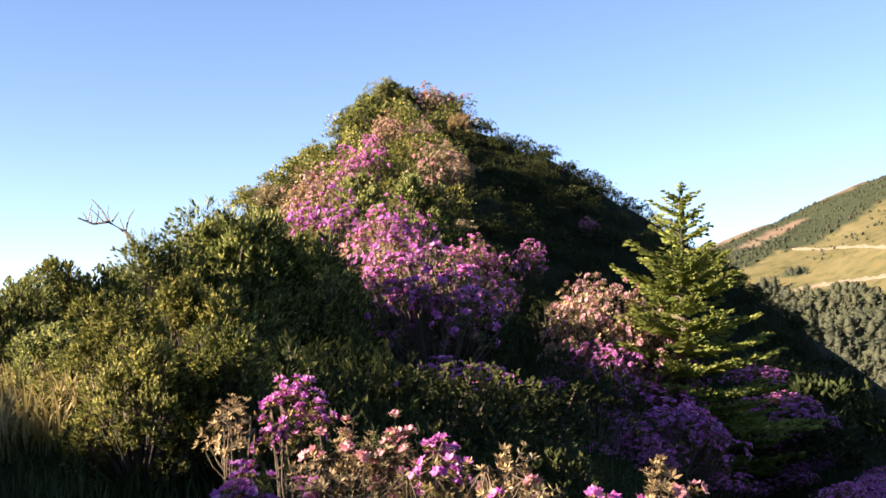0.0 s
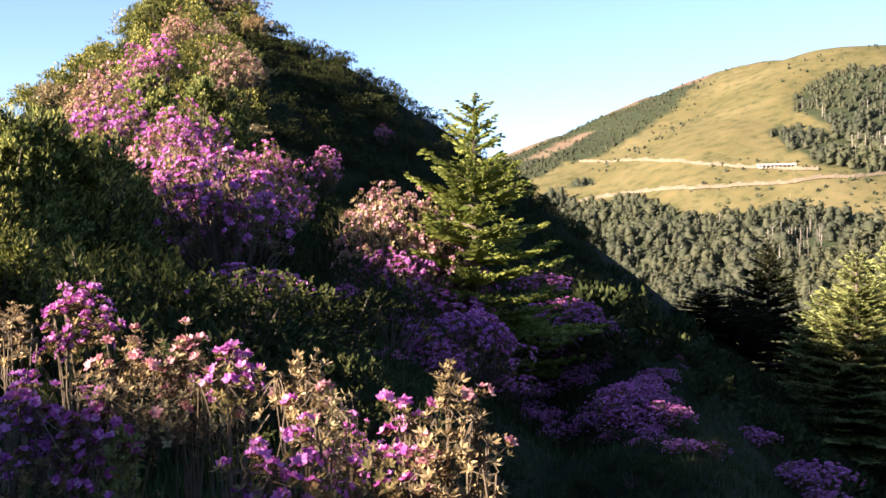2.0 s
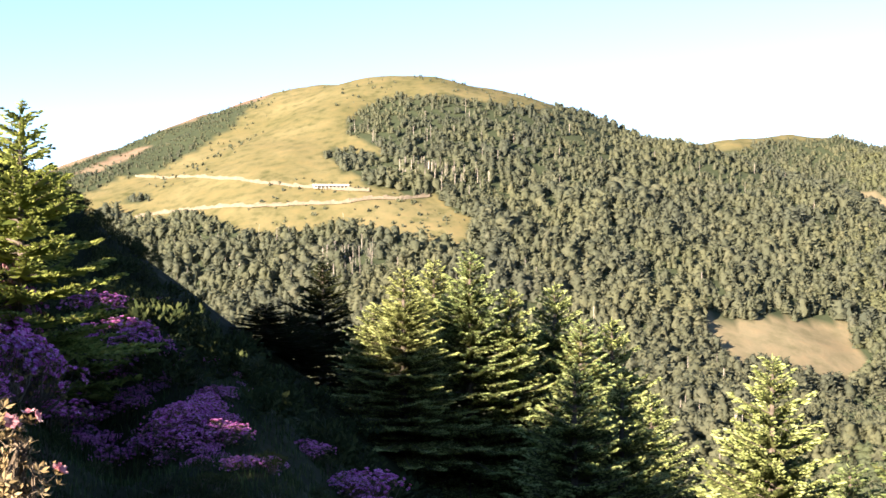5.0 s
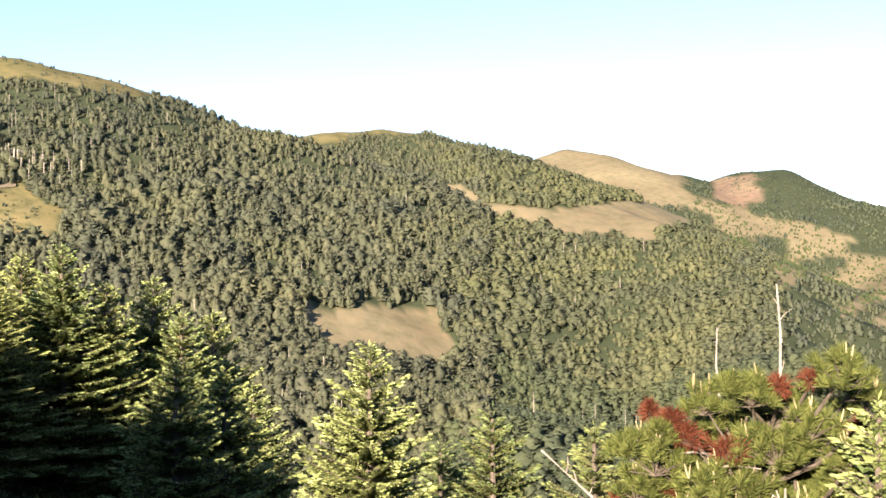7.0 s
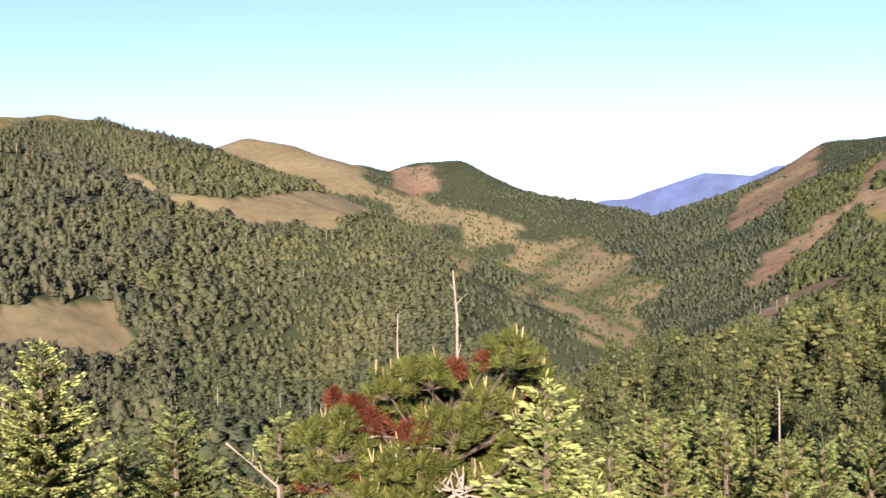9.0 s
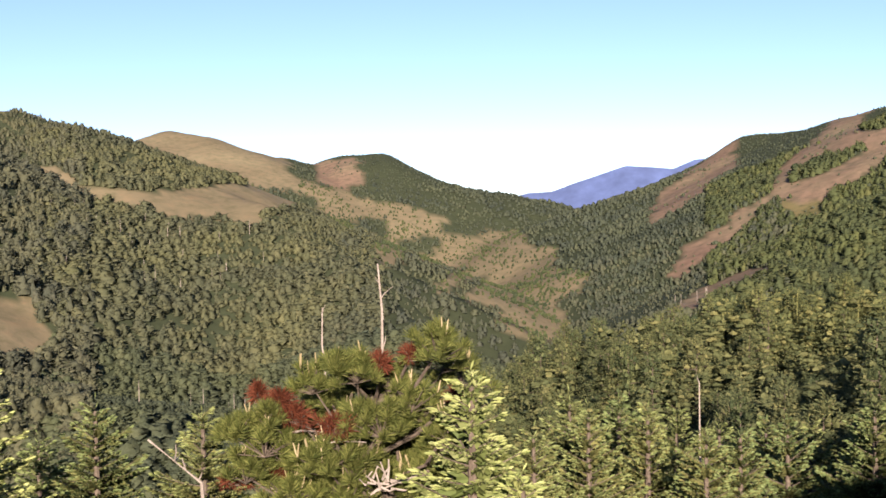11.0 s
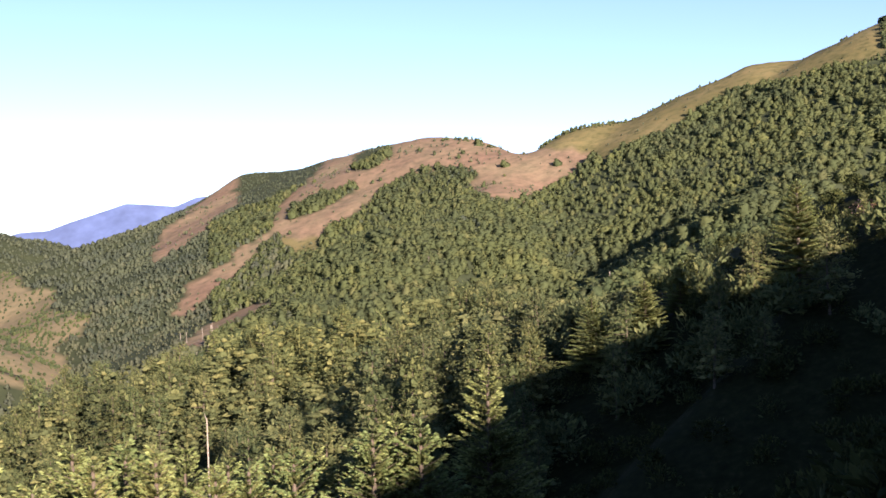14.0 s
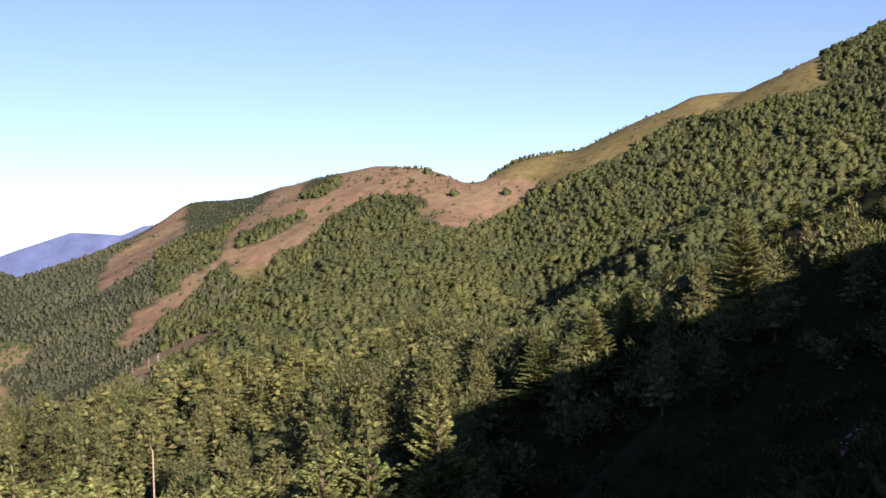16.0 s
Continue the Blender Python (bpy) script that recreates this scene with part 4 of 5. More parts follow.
def shrub_soup(seed, width, height, clumps, per, leaf, lobes=11):
    rng = random.Random(seed)
    wood, leaves = Soup(), Soup()
    if lobes > 20:      # many small cushions with dark gaps between them
        shape = []
        for k in range(lobes):
            d, f = direction(rng, -5, 85), rng.uniform(0.55, 0.88)
            shape.append((Vector((d.x * width / 2 * f, d.y * width / 2 * f, height * (0.18 + 0.68 * f * d.z))), width * rng.uniform(0.09, 0.15)))
    else:
        shape = bush_lobes(rng, width, height, lobes)
    for k in range(clumps):
        p, d = lumpy(rng, shape)
        if k % 9 == 0:
            wood.tube([Vector((0, 0, -0.15)), p * 0.5 + Vector((0, 0, -0.05)), p], 0.02, 0.004, 3)
        aim_up = (d + Vector((0, 0, 0.5))).normalized()
        for q in range(per):
            w = (aim_up + direction(rng, -60, 80) * 0.75).normalized()
            leaves.blade(p + direction(rng, -90, 90) * leaf * 0.5, w, w.orthogonal().normalized(), leaf * rng.uniform(0.6, 1.3), leaf * rng.uniform(0.3, 0.5), 0.1)
    return wood, leaves


BRIGHT = [build_azalea(60 + k, 1.5, 1.3, 420, 0.62, AZALEA_LEAF, BLOOM, "azalea bush covered in bright pink blossom") for k in range(2)]
FADED = [build_azalea(72 + k, 1.5, 1.3, 330, 0.45, AZALEA_DRY, BLOOM_FADED, "azalea bush with fading rose-pink blossom", 0.055, 0.06, 3) for k in range(2)]
SHADE = [build_azalea(76 + k, 1.2, 0.9, 300, 0.95, AZALEA_LEAF, BLOOM, "azalea in full purple-pink bloom on the shaded bank", 0.045, 0.055, 3) for k in range(2)]
GREEN = [build_shrub("juniper_shrub", 80 + k, 1.7, 1.8, 1500, 9, 0.062, JUNIPER, "dense olive-green juniper shrub in the sun", "shrub", "evergreen shrubs", 44) for k in range(3)]
LOW = [build_shrub("low_shrub", 84 + k, 1.3, 1.0, 190, 6, 0.065, SHADE_DARK_SCRUB, "low evergreen shrub on the hillside", "shrub", "hillside shrubs") for k in range(3)]
TAN = [build_shrub("tan_shrub", 88, 1.3, 0.9, 120, 8, 0.13, AZALEA_DRY, "low shrub with tan and pinkish dry leaves", "shrub", "hillside shrubs")]

# bearing, distance, height of the top, breadth
BRIGHT_AZALEAS = [(-38.2, 16.9, 2.64, 2.23), (-36.3, 24.2, 3.44, 1.54), (-40.7, 22.8, 3.57, 1.67), (-40.1, 26.4, 4.44, 1.42),
    (-41.5, 37.7, 7.71, 1.11), (-27.2, 21.5, 1.72, 0.95), (-33.5, 32.3, 3.95, 0.6), (-30.6, 41.0, 6.1, 0.36), (-35.1, 23.1, 2.61, 1.02),
    (-43.2, 30.2, 5.06, 1.63), (-39.3, 19.6, 2.67, 1.35), (-36.9, 19.8, 2.38, 1.35)]
FADED_AZALEAS = [(-30.1, 21.5, 2.42, 2.0), (-28.2, 21.5, 2.03, 1.6), (-43.6, 34.2, 6.29, 1.84), (-40.4, 41.6, 9.37, 1.22),
    (-38.0, 35.3, 7.25, 1.9), (-38.6, 47.8, 11.77, 1.87), (-37.2, 47.9, 11.37, 1.88), (-38.8, 41.5, 9.13, 1.22), (-36.8, 46.6, 9.65, 0.91),
    (-44.6, 31.5, 4.63, 1.39), (-41.7, 24.0, 3.44, 1.29), (-44.0, 34.5, 5.85, 1.35), (-31.8, 20.0, 1.4, 0.8)]
SHADE_AZALEAS = [(-47.0, 5.6, 0.98, 0.55), (-48.9, 5.4, 0.97, 0.4), (-32.4, 16.9, 0.4, 0.89), (-28.5, 20.0, 0.51, 1.84), (-26.1, 18.2, 0.31, 1.49), (-21.2, 23.4, -0.25, 1.68), (-27.1, 17.5, 0.29, 1.54), (-28.2, 16.6, -0.14, 1.15), 
    (-9.8, 20.7, -2.72, 1.38), (-24.9, 18.9, -0.59, 1.27), (-21.6, 24.6, -0.26, 1.66), (-37.9, 14.6, 1.05, 1.43), (-30.1, 19.8, 1.39, 1.41), 
    (-18.8, 17.9, -0.83, 1.06), (-22.7, 28.8, -0.02, 1.55), (79.4, 43.5, -4.5, 1.6)]
JUNIPER_SHRUBS = [(-49.0, 15, 3.32, 1.5), (-46.5, 16, 3.46, 1.4), (-44.3, 19.6, 3.34, 1.54), (-51.4, 14, 2.9, 1.2), (-54.0, 13, 2.4, 1.1),
    (-56.1, 13, 2.44, 1.0), (-57.6, 12.5, 2.22, 0.9), (-50.3, 12.3, 2.33, 1.25), (-47.1, 14.5, 2.5, 1.5), (-54.0, 9.9, 1.95, 1.1),
    (-44.0, 17.4, 2.55, 1.28), (-52.4, 8.8, 1.62, 0.95), (-48.7, 9.2, 1.71, 1.05), (-56.3, 11.3, 1.74, 0.8), (-45.4, 13.0, 1.61, 1.13),
    (-50.6, 9.3, 1.44, 0.8), (-47.6, 10.0, 1.28, 0.7), (-42.9, 16.2, 1.93, 0.95), (-59.8, 12.5, 2.1, 1.0), (-40.4, 47.7, 12.2, 2.1), (-41.5, 46.3, 11.11, 1.81),
    (-42.3, 47.5, 10.88, 1.63), (-39.4, 29.1, 5.69, 2.14), (-41.8, 32.5, 6.1, 1.59)]


def rows(kinds, places, width, height, seed, spread=1.15, most=2.2):
    """Bushes at their places, wide and tall enough to reach the given tops."""
    rng = random.Random(seed)
    for k, (a, r, top, breadth) in enumerate(places):
        x, y = xy(a, r)
        foot = float(land(x, y)[0])
        wide = spread * breadth / width
        tall = max(0.6 * wide, min((top - foot + 0.08) / height / 0.92, most * wide))
        wide = max(wide, tall / 1.2)
        grow(kinds, k, pose(x, y, foot - 0.08, 0, 0, rng.uniform(0, 360)) @ Matrix.Diagonal((wide, wide, tall, 1)))


rows(BRIGHT, BRIGHT_AZALEAS, 1.5, 1.3, 1)
rows(BRIGHT, [(-32.2, 8.0, 1.07, 0.36)], 1.5, 1.3, 8)
rows(FADED, FADED_AZALEAS, 1.5, 1.3, 3)
# bearing, distance, height of the top, breadth and depth of the crown, tips, bloom
PINK, FADING, PURPLE = "azalea with trusses of vivid magenta-pink flowers", "azalea with tan faded leaves on bare pale stems", "low azalea in purple-pink bloom in the shade"
for k, (a, r, top, wide, deep, tips, bloom, words) in enumerate((
        (-45.0, 6.5, 1.33, 0.46, 0.34, 120, 0.40, PINK), (-48.1, 6.3, 1.25, 0.34, 0.24, 60, 0.02, FADING), (-42.6, 5.3, 1.13, 0.6, 0.34, 170, 0.07, FADING), (-40.2, 5.2, 1.13, 0.52, 0.32, 150, 0.13, FADING),
        (-38.1, 5.1, 1.10, 0.34, 0.2, 75, 0.30, PINK), (-34.9, 4.6, 1.12, 0.34, 0.2, 75, 0.03, FADING), (-33.3, 4.4, 1.02, 0.26, 0.2, 45, 0.05, FADING), (-34.6, 4.1, 0.98, 0.46, 0.4, 85, 0.22, PINK), (-36.9, 4.0, 0.88, 0.36, 0.32, 60, 0.25, PINK),
        (-27.2, 4.0, 1.16, 0.34, 0.5, 95, 0.03, FADING), (-25.9, 4.0, 1.03, 0.26, 0.4, 60, 0.04, FADING), (-29.6, 4.1, 1.02, 0.34, 0.32, 70, 0.20, PINK), (-28.3, 4.0, 0.90, 0.34, 0.34, 70, 0.10, FADING),
        (-47.3, 5.3, 0.97, 0.66, 0.4, 170, 0.40, PURPLE), (-44.4, 5.2, 0.90, 0.5, 0.35, 110, 0.35, PURPLE))):
    p = spot(a, r)
    bush = build_open_azalea(200 + k, wide, deep, top - p.z, tips, bloom, AZALEA_DRY if words == FADING else AZALEA_LEAF, BLOOM_FADED if words == FADING else BLOOM, words)
    bush.matrix_basis = pose(p.x, p.y, p.z, 0, 0, 40 * k)
for k, (a, r, top, wide) in enumerate(((-43.2, 5.0, 1.12, 0.2), (-38.1, 4.0, 0.72, 0.12))):
    p = spot(a, r)
    sprig = build_shrub("green_sapling", 240 + k, wide, top - p.z, 60, 7, 0.045, PALE_FIR, "slender yellow-green sapling among the azaleas", "sapling", "saplings")
    sprig.matrix_basis = pose(p.x, p.y, p.z, 0, 0, 0)
rows(SHADE, SHADE_AZALEAS, 1.2, 0.9, 5, 1.2, 1.0)
rows(FADED, [(77.6, 112.0, 4.2, 3.0)], 1.5, 1.3, 9)
rows(GREEN, JUNIPER_SHRUBS, 1.7, 1.8, 6, 1.2)
rows(LOW, [(-46.0, 10.5, 1.28, 1.3), (-44.0, 11.5, 1.38, 1.4), (-42.0, 10.8, 1.23, 1.3), (-40.2, 12.0, 1.33, 1.5), (-38.2, 11.0, 1.08, 1.3), (-36.4, 12.4, 1.13, 1.5), (-34.6, 11.2, 0.83, 1.3), (-33.0, 13.0, 0.83, 1.5), (-45.0, 8.6, 0.93, 1.0), (-42.6, 8.8, 0.93, 1.1), (-40.6, 9.2, 0.93, 1.1), (-38.4, 9.0, 0.78, 1.0), (-36.2, 9.6, 0.73, 1.1), (-34.0, 9.4, 0.58, 1.0), (-31.8, 10.4, 0.48, 1.1), (-30.0, 9.6, 0.33, 1.0)], 1.3, 1.0, 7, 1.3)


def scatter(kinds, count, bearings, distances, size, seed, keep, tall=(0.7, 1.1)):
    """Shrubs strewn over a piece of ground."""
    rng, made = random.Random(seed), 0
    while made < count:
        a, r = rng.uniform(*bearings), math.sqrt(rng.uniform(distances[0] ** 2, distances[1] ** 2))
        if not keep(a, r, rng):
            continue
        x, y = xy(a, r)
        s = rng.uniform(*size)
        grow(kinds, rng.randrange(len(kinds)), pose(x, y, float(land(x, y)[0]) - 0.12 * s, 0, 0, rng.uniform(0, 360)) @ Matrix.Diagonal((s, s, s * rng.uniform(*tall), 1)))
        made += 1


def on_hill(a, r, rng):
    return abs(a + 40) * r < 1150


def sunny_spine(a, r, rng):
    return -47 < a < -36


def cover_shrubs(label, count, bearings, distances, size, seed, keep, mat=SHADE_DARK_SCRUB, fine=False):
    """The shrubs farther off, joined."""
    rng = np.random.RandomState(seed)
    a, r = rng.uniform(*bearings, count), np.sqrt(rng.uniform(distances[0] ** 2, distances[1] ** 2, count))
    ok = np.array([keep(p, q, rng) for p, q in zip(a, r)])
    a, r = np.radians(a[ok]), r[ok]
    x, y = r * np.sin(a), r * np.cos(a)
    h = rng.uniform(*size, len(x))
    kinds = []
    for k in range(4):
        soup = (shrub_soup(seed + 30 * k, 1.4, 1.0, 110, 5, 0.10, 26) if fine else shrub_soup(seed + 30 * k, 1.3, 1.0, 32, 5, 0.22))[1]
        kinds.append((np.array([q[:] for q in soup.points]), np.array(soup.faces)))
    plant("shrub_cover", label, "shrubs", kinds, np.stack([x, y, land(x, y) - 0.12 * h], -1), h, rng.uniform(0.9, 1.4, len(x)), mat, seed)


# sun and shade set by leaf colour: bright juniper here, darkened scrub below
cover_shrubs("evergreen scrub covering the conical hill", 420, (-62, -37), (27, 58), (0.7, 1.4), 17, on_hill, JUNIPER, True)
cover_shrubs("low scrub darkened for the shaded flank of the hill", 620, (-37.5, -20), (22, 52), (0.35, 0.8), 20, on_hill, SHADE_DARK_SCRUB, True)
cover_shrubs("shade-darkened scrub on the steep bank above the firs", 330, (-22, 8), (20, 42), (0.4, 0.9), 19, lambda a, r, rng: True)
cover_shrubs("scrub darkened for the shaded hillside", 900, (52, 92), (14, 130), (0.8, 2.0), 18, lambda a, r, rng: True)
cover_shrubs("low scrub darkened for the shaded slope below the lookout", 800, (54, 92), (11, 60), (0.5, 1.3), 24, lambda a, r, rng: True)
scatter(LOW, 60, (-62, -30), (16, 28), (0.6, 1.2), 11, on_hill)
scatter(TAN, 45, (-47, -36), (17, 50), (0.6, 1.2), 12, sunny_spine)
scatter(LOW, 60, (-34, 8), (16, 38), (0.4, 0.7), 13, lambda a, r, rng: True, (0.5, 0.8))
scatter(SHADE, 60, (-31, -16), (16, 30), (0.5, 0.9), 14, lambda a, r, rng: (wave(np.array([a * 0.4]), np.array([r * 0.3]), 2.2, 31)[0]) > -0.1, (0.4, 0.6))
rng = random.Random(46)
for (a0, r0), (a1, r1), count in (((-31.6, 20), (-23.2, 24), 16), ((-33.6, 15), (-30.4, 17), 6), ((-22.6, 25), (-17.6, 17), 12), ((-19.6, 41), (-16.0, 24), 14), ((-17.5, 23), (-14.5, 25), 6), ((-12.0, 19), (-9.6, 20), 5), ((-22.5, 25), (-15.5, 15.5), 20)):
    for k in range(count):    # drifts of azaleas down the shaded bank
        f = (k + rng.random()) / count
        p = spot(a0 + f * (a1 - a0) + rng.gauss(0, 0.5), r0 + f * (r1 - r0) + rng.gauss(0, 0.8), -0.1)
        s = rng.uniform(0.55, 0.95) * (0.5 if a1 > -17 and r1 > 22 else 1.0 if r1 > 19.5 else 0.6)
        grow(SHADE, k, pose(p.x, p.y, p.z, 0, 0, rng.uniform(0, 360)) @ Matrix.Diagonal((s, s, 0.55 * s, 1)))
scatter(FADED, 9, (-44.5, -38.5), (25, 36), (0.8, 1.2), 22, lambda a, r, rng: True, (0.7, 0.9))
scatter(LOW, 45, (-28, -8), (6.5, 17), (0.3, 0.55), 21, lambda a, r, rng: True, (0.6, 0.9))
scatter(LOW, 50, (54, 92), (12, 26), (0.6, 1.2), 15, lambda a, r, rng: True, (0.5, 0.9))
scatter(LOW, 50, (58, 92), (5, 13), (0.3, 0.6), 23, lambda a, r, rng: True, (0.5, 0.8))
scatter(GREEN, 10, (-68, -57), (12, 20), (0.45, 0.7), 16, lambda a, r, rng: True, (0.7, 1.0))

# bearing, distance, height of the tip
FIRS_LEFT = [(-11.9, 50, 1.21), (-14.7, 44, -0.25), (-13.1, 46, -0.57)]
FIRS_RIGHT = [(53.2, 62, -9.8), (51.8, 64, -10.6), (52.4, 50, -9.4)]
FIRS_TALL = [(40.1, 38, -4.44), (43, 40, -4.85), (45.8, 36, -4.75), (49.6, 45, -6.02), (39.2, 44, -4.9), (41.6, 46, -5.5), (47.4, 40, -5.4), (44.4, 48, -6.1), (37.4, 36, -4.8), (50.6, 50, -7), (53.5, 43, -4.8), (54.7, 44, -4.95), (55.9, 43, -4.7), (52.9, 45, -6.3), (-4.6, 46, 1.62), (-7.9, 44, 0.98), (-6.4, 50, 1.26), (-0.4, 50, 0.2), (0.9, 48, -1.19), (-2.6, 47, 0.13), (46.4, 52, -7.2), (48.6, 56, -8), (2.4, 52, -1.43), (2.9, 36, -2.18), (16.1, 33, -3.03), (21.1, 28, -2.76), (13.5, 40, -5.08), (4.3, 44, -3.69), (0.6, 34, -1.67), (10, 30, -1.01), (-9.4, 46, -0.5), (59.3, 48, -3.75), (74.5, 95, 5.9), (64.6, 104, -3.4), (67.2, 103, -2), (68.9, 109, -0.6)]
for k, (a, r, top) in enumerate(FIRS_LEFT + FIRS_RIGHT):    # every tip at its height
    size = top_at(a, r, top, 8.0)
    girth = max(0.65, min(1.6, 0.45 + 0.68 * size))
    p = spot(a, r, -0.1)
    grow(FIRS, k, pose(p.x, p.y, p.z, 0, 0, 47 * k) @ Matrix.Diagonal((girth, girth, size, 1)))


# sunlit firs get brightened needles, the left group paler shoots as well
TALL_FIRS = [build_fir(30 + k, 13.0, (4.3, 4.8)[k], SUN_BRIGHTENED_FIR, "tall mountain fir with layered boughs, brightened for sunlight", 0.50, 0.19, 0.8, FIR_TIP, 8) for k in range(2)]
BRIGHT_FIR = [build_fir(33, 13.0, 4.6, SUN_BRIGHTENED_FIR, "tall yellow-green mountain fir, its shoots brightened for sunlight", 0.48, 0.19, 0.75, PALE_TIP, 8)]
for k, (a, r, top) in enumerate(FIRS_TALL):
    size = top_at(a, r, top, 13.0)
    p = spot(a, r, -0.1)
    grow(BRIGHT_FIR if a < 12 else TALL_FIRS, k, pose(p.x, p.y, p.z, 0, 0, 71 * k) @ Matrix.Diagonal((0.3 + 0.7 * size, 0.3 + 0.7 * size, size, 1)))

BROAD_FIR = build_fir(9, 5.2, 2.6, YELLOW_FIR, "broad young fir with flat layered yellow-green boughs on the bank", 0.34, 0.12, 0.85, YELLOW_FIR, 7)
p = spot(-26.1, 21.0, -0.1)
BROAD_FIR.matrix_basis = pose(p.x, p.y, p.z, 0, 0, 15) @ Matrix.Diagonal((1.0, 1.0, (4.07 - p.z) / 5.2, 1))


def pine_ground(a, r, rng):
    x, y = xy(a, r)
    return r > (62 if a < 54 else 85)


def headroom(a, r, ground):
    """How high the wood stands over the ground there: low and wind-cut up the shoulder."""
    rise = np.interp(a, [58, 60, 64.6, 67, 69, 72, 76, 80, 86], [0.2, -0.045, -0.05, -0.038, -0.022, 0.0, 0.014, 0.052, 0.11])
    return np.maximum(1.6 + r * rise - ground, 1.0)


def strew_pines(count, bearings, distances, size, seed):
    rng, made = random.Random(seed), 0
    while made < count:
        a, r = rng.uniform(*bearings), math.sqrt(rng.uniform(distances[0] ** 2, distances[1] ** 2))
        if not pine_ground(a, r, rng):
            continue
        p = spot(a, r, -0.2)
        s = min(rng.uniform(*size), float(headroom(a, r, p.z)) / 9.3)
        grow(PINES, rng.randrange(4), pose(p.x, p.y, p.z, 0, 0, rng.uniform(0, 360)) @ Matrix.Diagonal((s, s, s * rng.uniform(0.85, 1.15), 1)))
        made += 1


strew_pines(205, (35, 62), (62, 215), (0.8, 1.15), 61)
strew_pines(85, (60, 86), (85, 190), (0.5, 0.9), 62)


def pine_wood(count, bearings, distances, seed):
    """The undergrowth and half-hidden crowns between the pines, joined."""
    rng = np.random.RandomState(seed)
    a, r = np.radians(rng.uniform(*bearings, count)), np.sqrt(rng.uniform(distances[0] ** 2, distances[1] ** 2, count))
    x, y = r * np.sin(a), r * np.cos(a)
    ok = np.array([pine_ground(math.degrees(p), q, None) for p, q in zip(a, r)])
    x, y = x[ok], y[ok]
    h = np.minimum(rng.uniform(1.5, 4.5, len(x)), headroom(np.degrees(np.arctan2(x, y)), np.hypot(x, y), land(x, y)))
    kinds = []
    for k in range(4):
        soup = shrub_soup(seed + 30 * k, 1.1, 1.0, 34, 5, 0.20)[1]
        kinds.append((np.array([q[:] for q in soup.points]), np.array(soup.faces)))
    plant("pine_undergrowth", "dense dark undergrowth between the mountain pines", "undergrowth", kinds, np.stack([x, y, land(x, y) - 0.1 * h], -1), h, rng.uniform(0.8, 1.2, len(x)), PINE_FAR, seed)


pine_wood(1000, (34, 86), (58, 240), 63)

def pad_tree(seed, boughs=17):
    """A far pine, one metre high: flat cushions of needles in layers on a thin stem."""
    rng = random.Random(seed)
    soup = Soup()
    soup.tube([Vector((0, 0, 0)), Vector((0.01, 0, 0.5)), Vector((0, 0.01, 0.95))], 0.016, 0.005, 3)
    for k in range(boughs):
        f = 0.15 + 0.8 * (k + rng.random()) / boughs
        a = 2.4 * k + rng.uniform(-0.8, 0.8)
        reach = 0.25 * (1.06 - f) ** 0.55 * rng.uniform(0.25, 1.1)
        centre = Vector((math.cos(a) * reach, math.sin(a) * reach, f))
        pad(soup, rng, centre, rng.uniform(0.055, 0.095), rng.uniform(0.04, 0.07), 4)
        for q in range(12):
            d = direction(rng, -20, 70)
            soup.blade(centre + d * 0.07, d, d.orthogonal().normalized(), rng.uniform(0.04, 0.075), 0.02)
    return np.array([q[:] for q in soup.points]), np.array(soup.faces)


rng = np.random.RandomState(64)
a, r = np.radians(rng.uniform(34, 84, 1500)), np.sqrt(rng.uniform(62 ** 2, 240 ** 2, 1500))
x, y, h = r * np.sin(a), r * np.cos(a), rng.uniform(4.0, 8.5, 1500)
ok = r > np.where(a < radians(54), 62, 114)
x, y, h = x[ok], y[ok], h[ok]
h = np.minimum(h, headroom(np.degrees(np.arctan2(x, y)), np.hypot(x, y), land(x, y)))
plant("pine_thicket", "dense thicket of olive-green pines on the spur", "pine thicket", [pad_tree(640 + k) for k in range(6)], np.stack([x, y, land(x, y) - 0.3], -1), h, rng.uniform(1.0, 1.5, len(x)), PINE_FAR, 65)

rng = np.random.RandomState(66)
a = np.concatenate([rng.uniform(*span, count) for span, count in (((62.3, 66.8), 130), ((66.8, 71.0), 22), ((57.5, 60.2), 60), ((76.6, 78.4), 40), ((79.6, 83.5), 110))])
r = np.interp(a, [57, 62, 67, 72, 77, 79, 84], [1530, 1420, 1430, 1475, 1510, 1560, 1570]) + rng.uniform(-26, 0, len(a))
x, y = r * np.sin(np.radians(a)), r * np.cos(np.radians(a))
plant("crest_trees", "small dark trees along the crest of the meadow ridge", "trees", CLUMPS[:4], np.stack([x, y, land(x, y) - 0.6], -1), rng.uniform(2.0, 4.8, len(x)), rng.uniform(1.5, 2.3, len(x)), BROADLEAF, 67)

rng = np.random.RandomState(68)
a, r = np.radians(rng.uniform(26, 41, 16000)), np.sqrt(rng.uniform(900 ** 2, 2150 ** 2, 16000))
x, y = r * np.sin(a), r * np.cos(a)
ok = (cover(x, y, land(x, y))[2] > 0.5) & (rng.rand(16000) < 0.5 + 0.45 * wave(x, y, 70, 21))
x, y = x[ok], y[ok]
plant("scrub_bushes", "dark round bushes dotted over the rust-coloured slope", "bushes", CLUMPS[:4], np.stack([x, y, land(x, y) - 0.4], -1), rng.uniform(2.2, 4.8, len(x)), rng.uniform(1.4, 2.2, len(x)), BROADLEAF, 69)

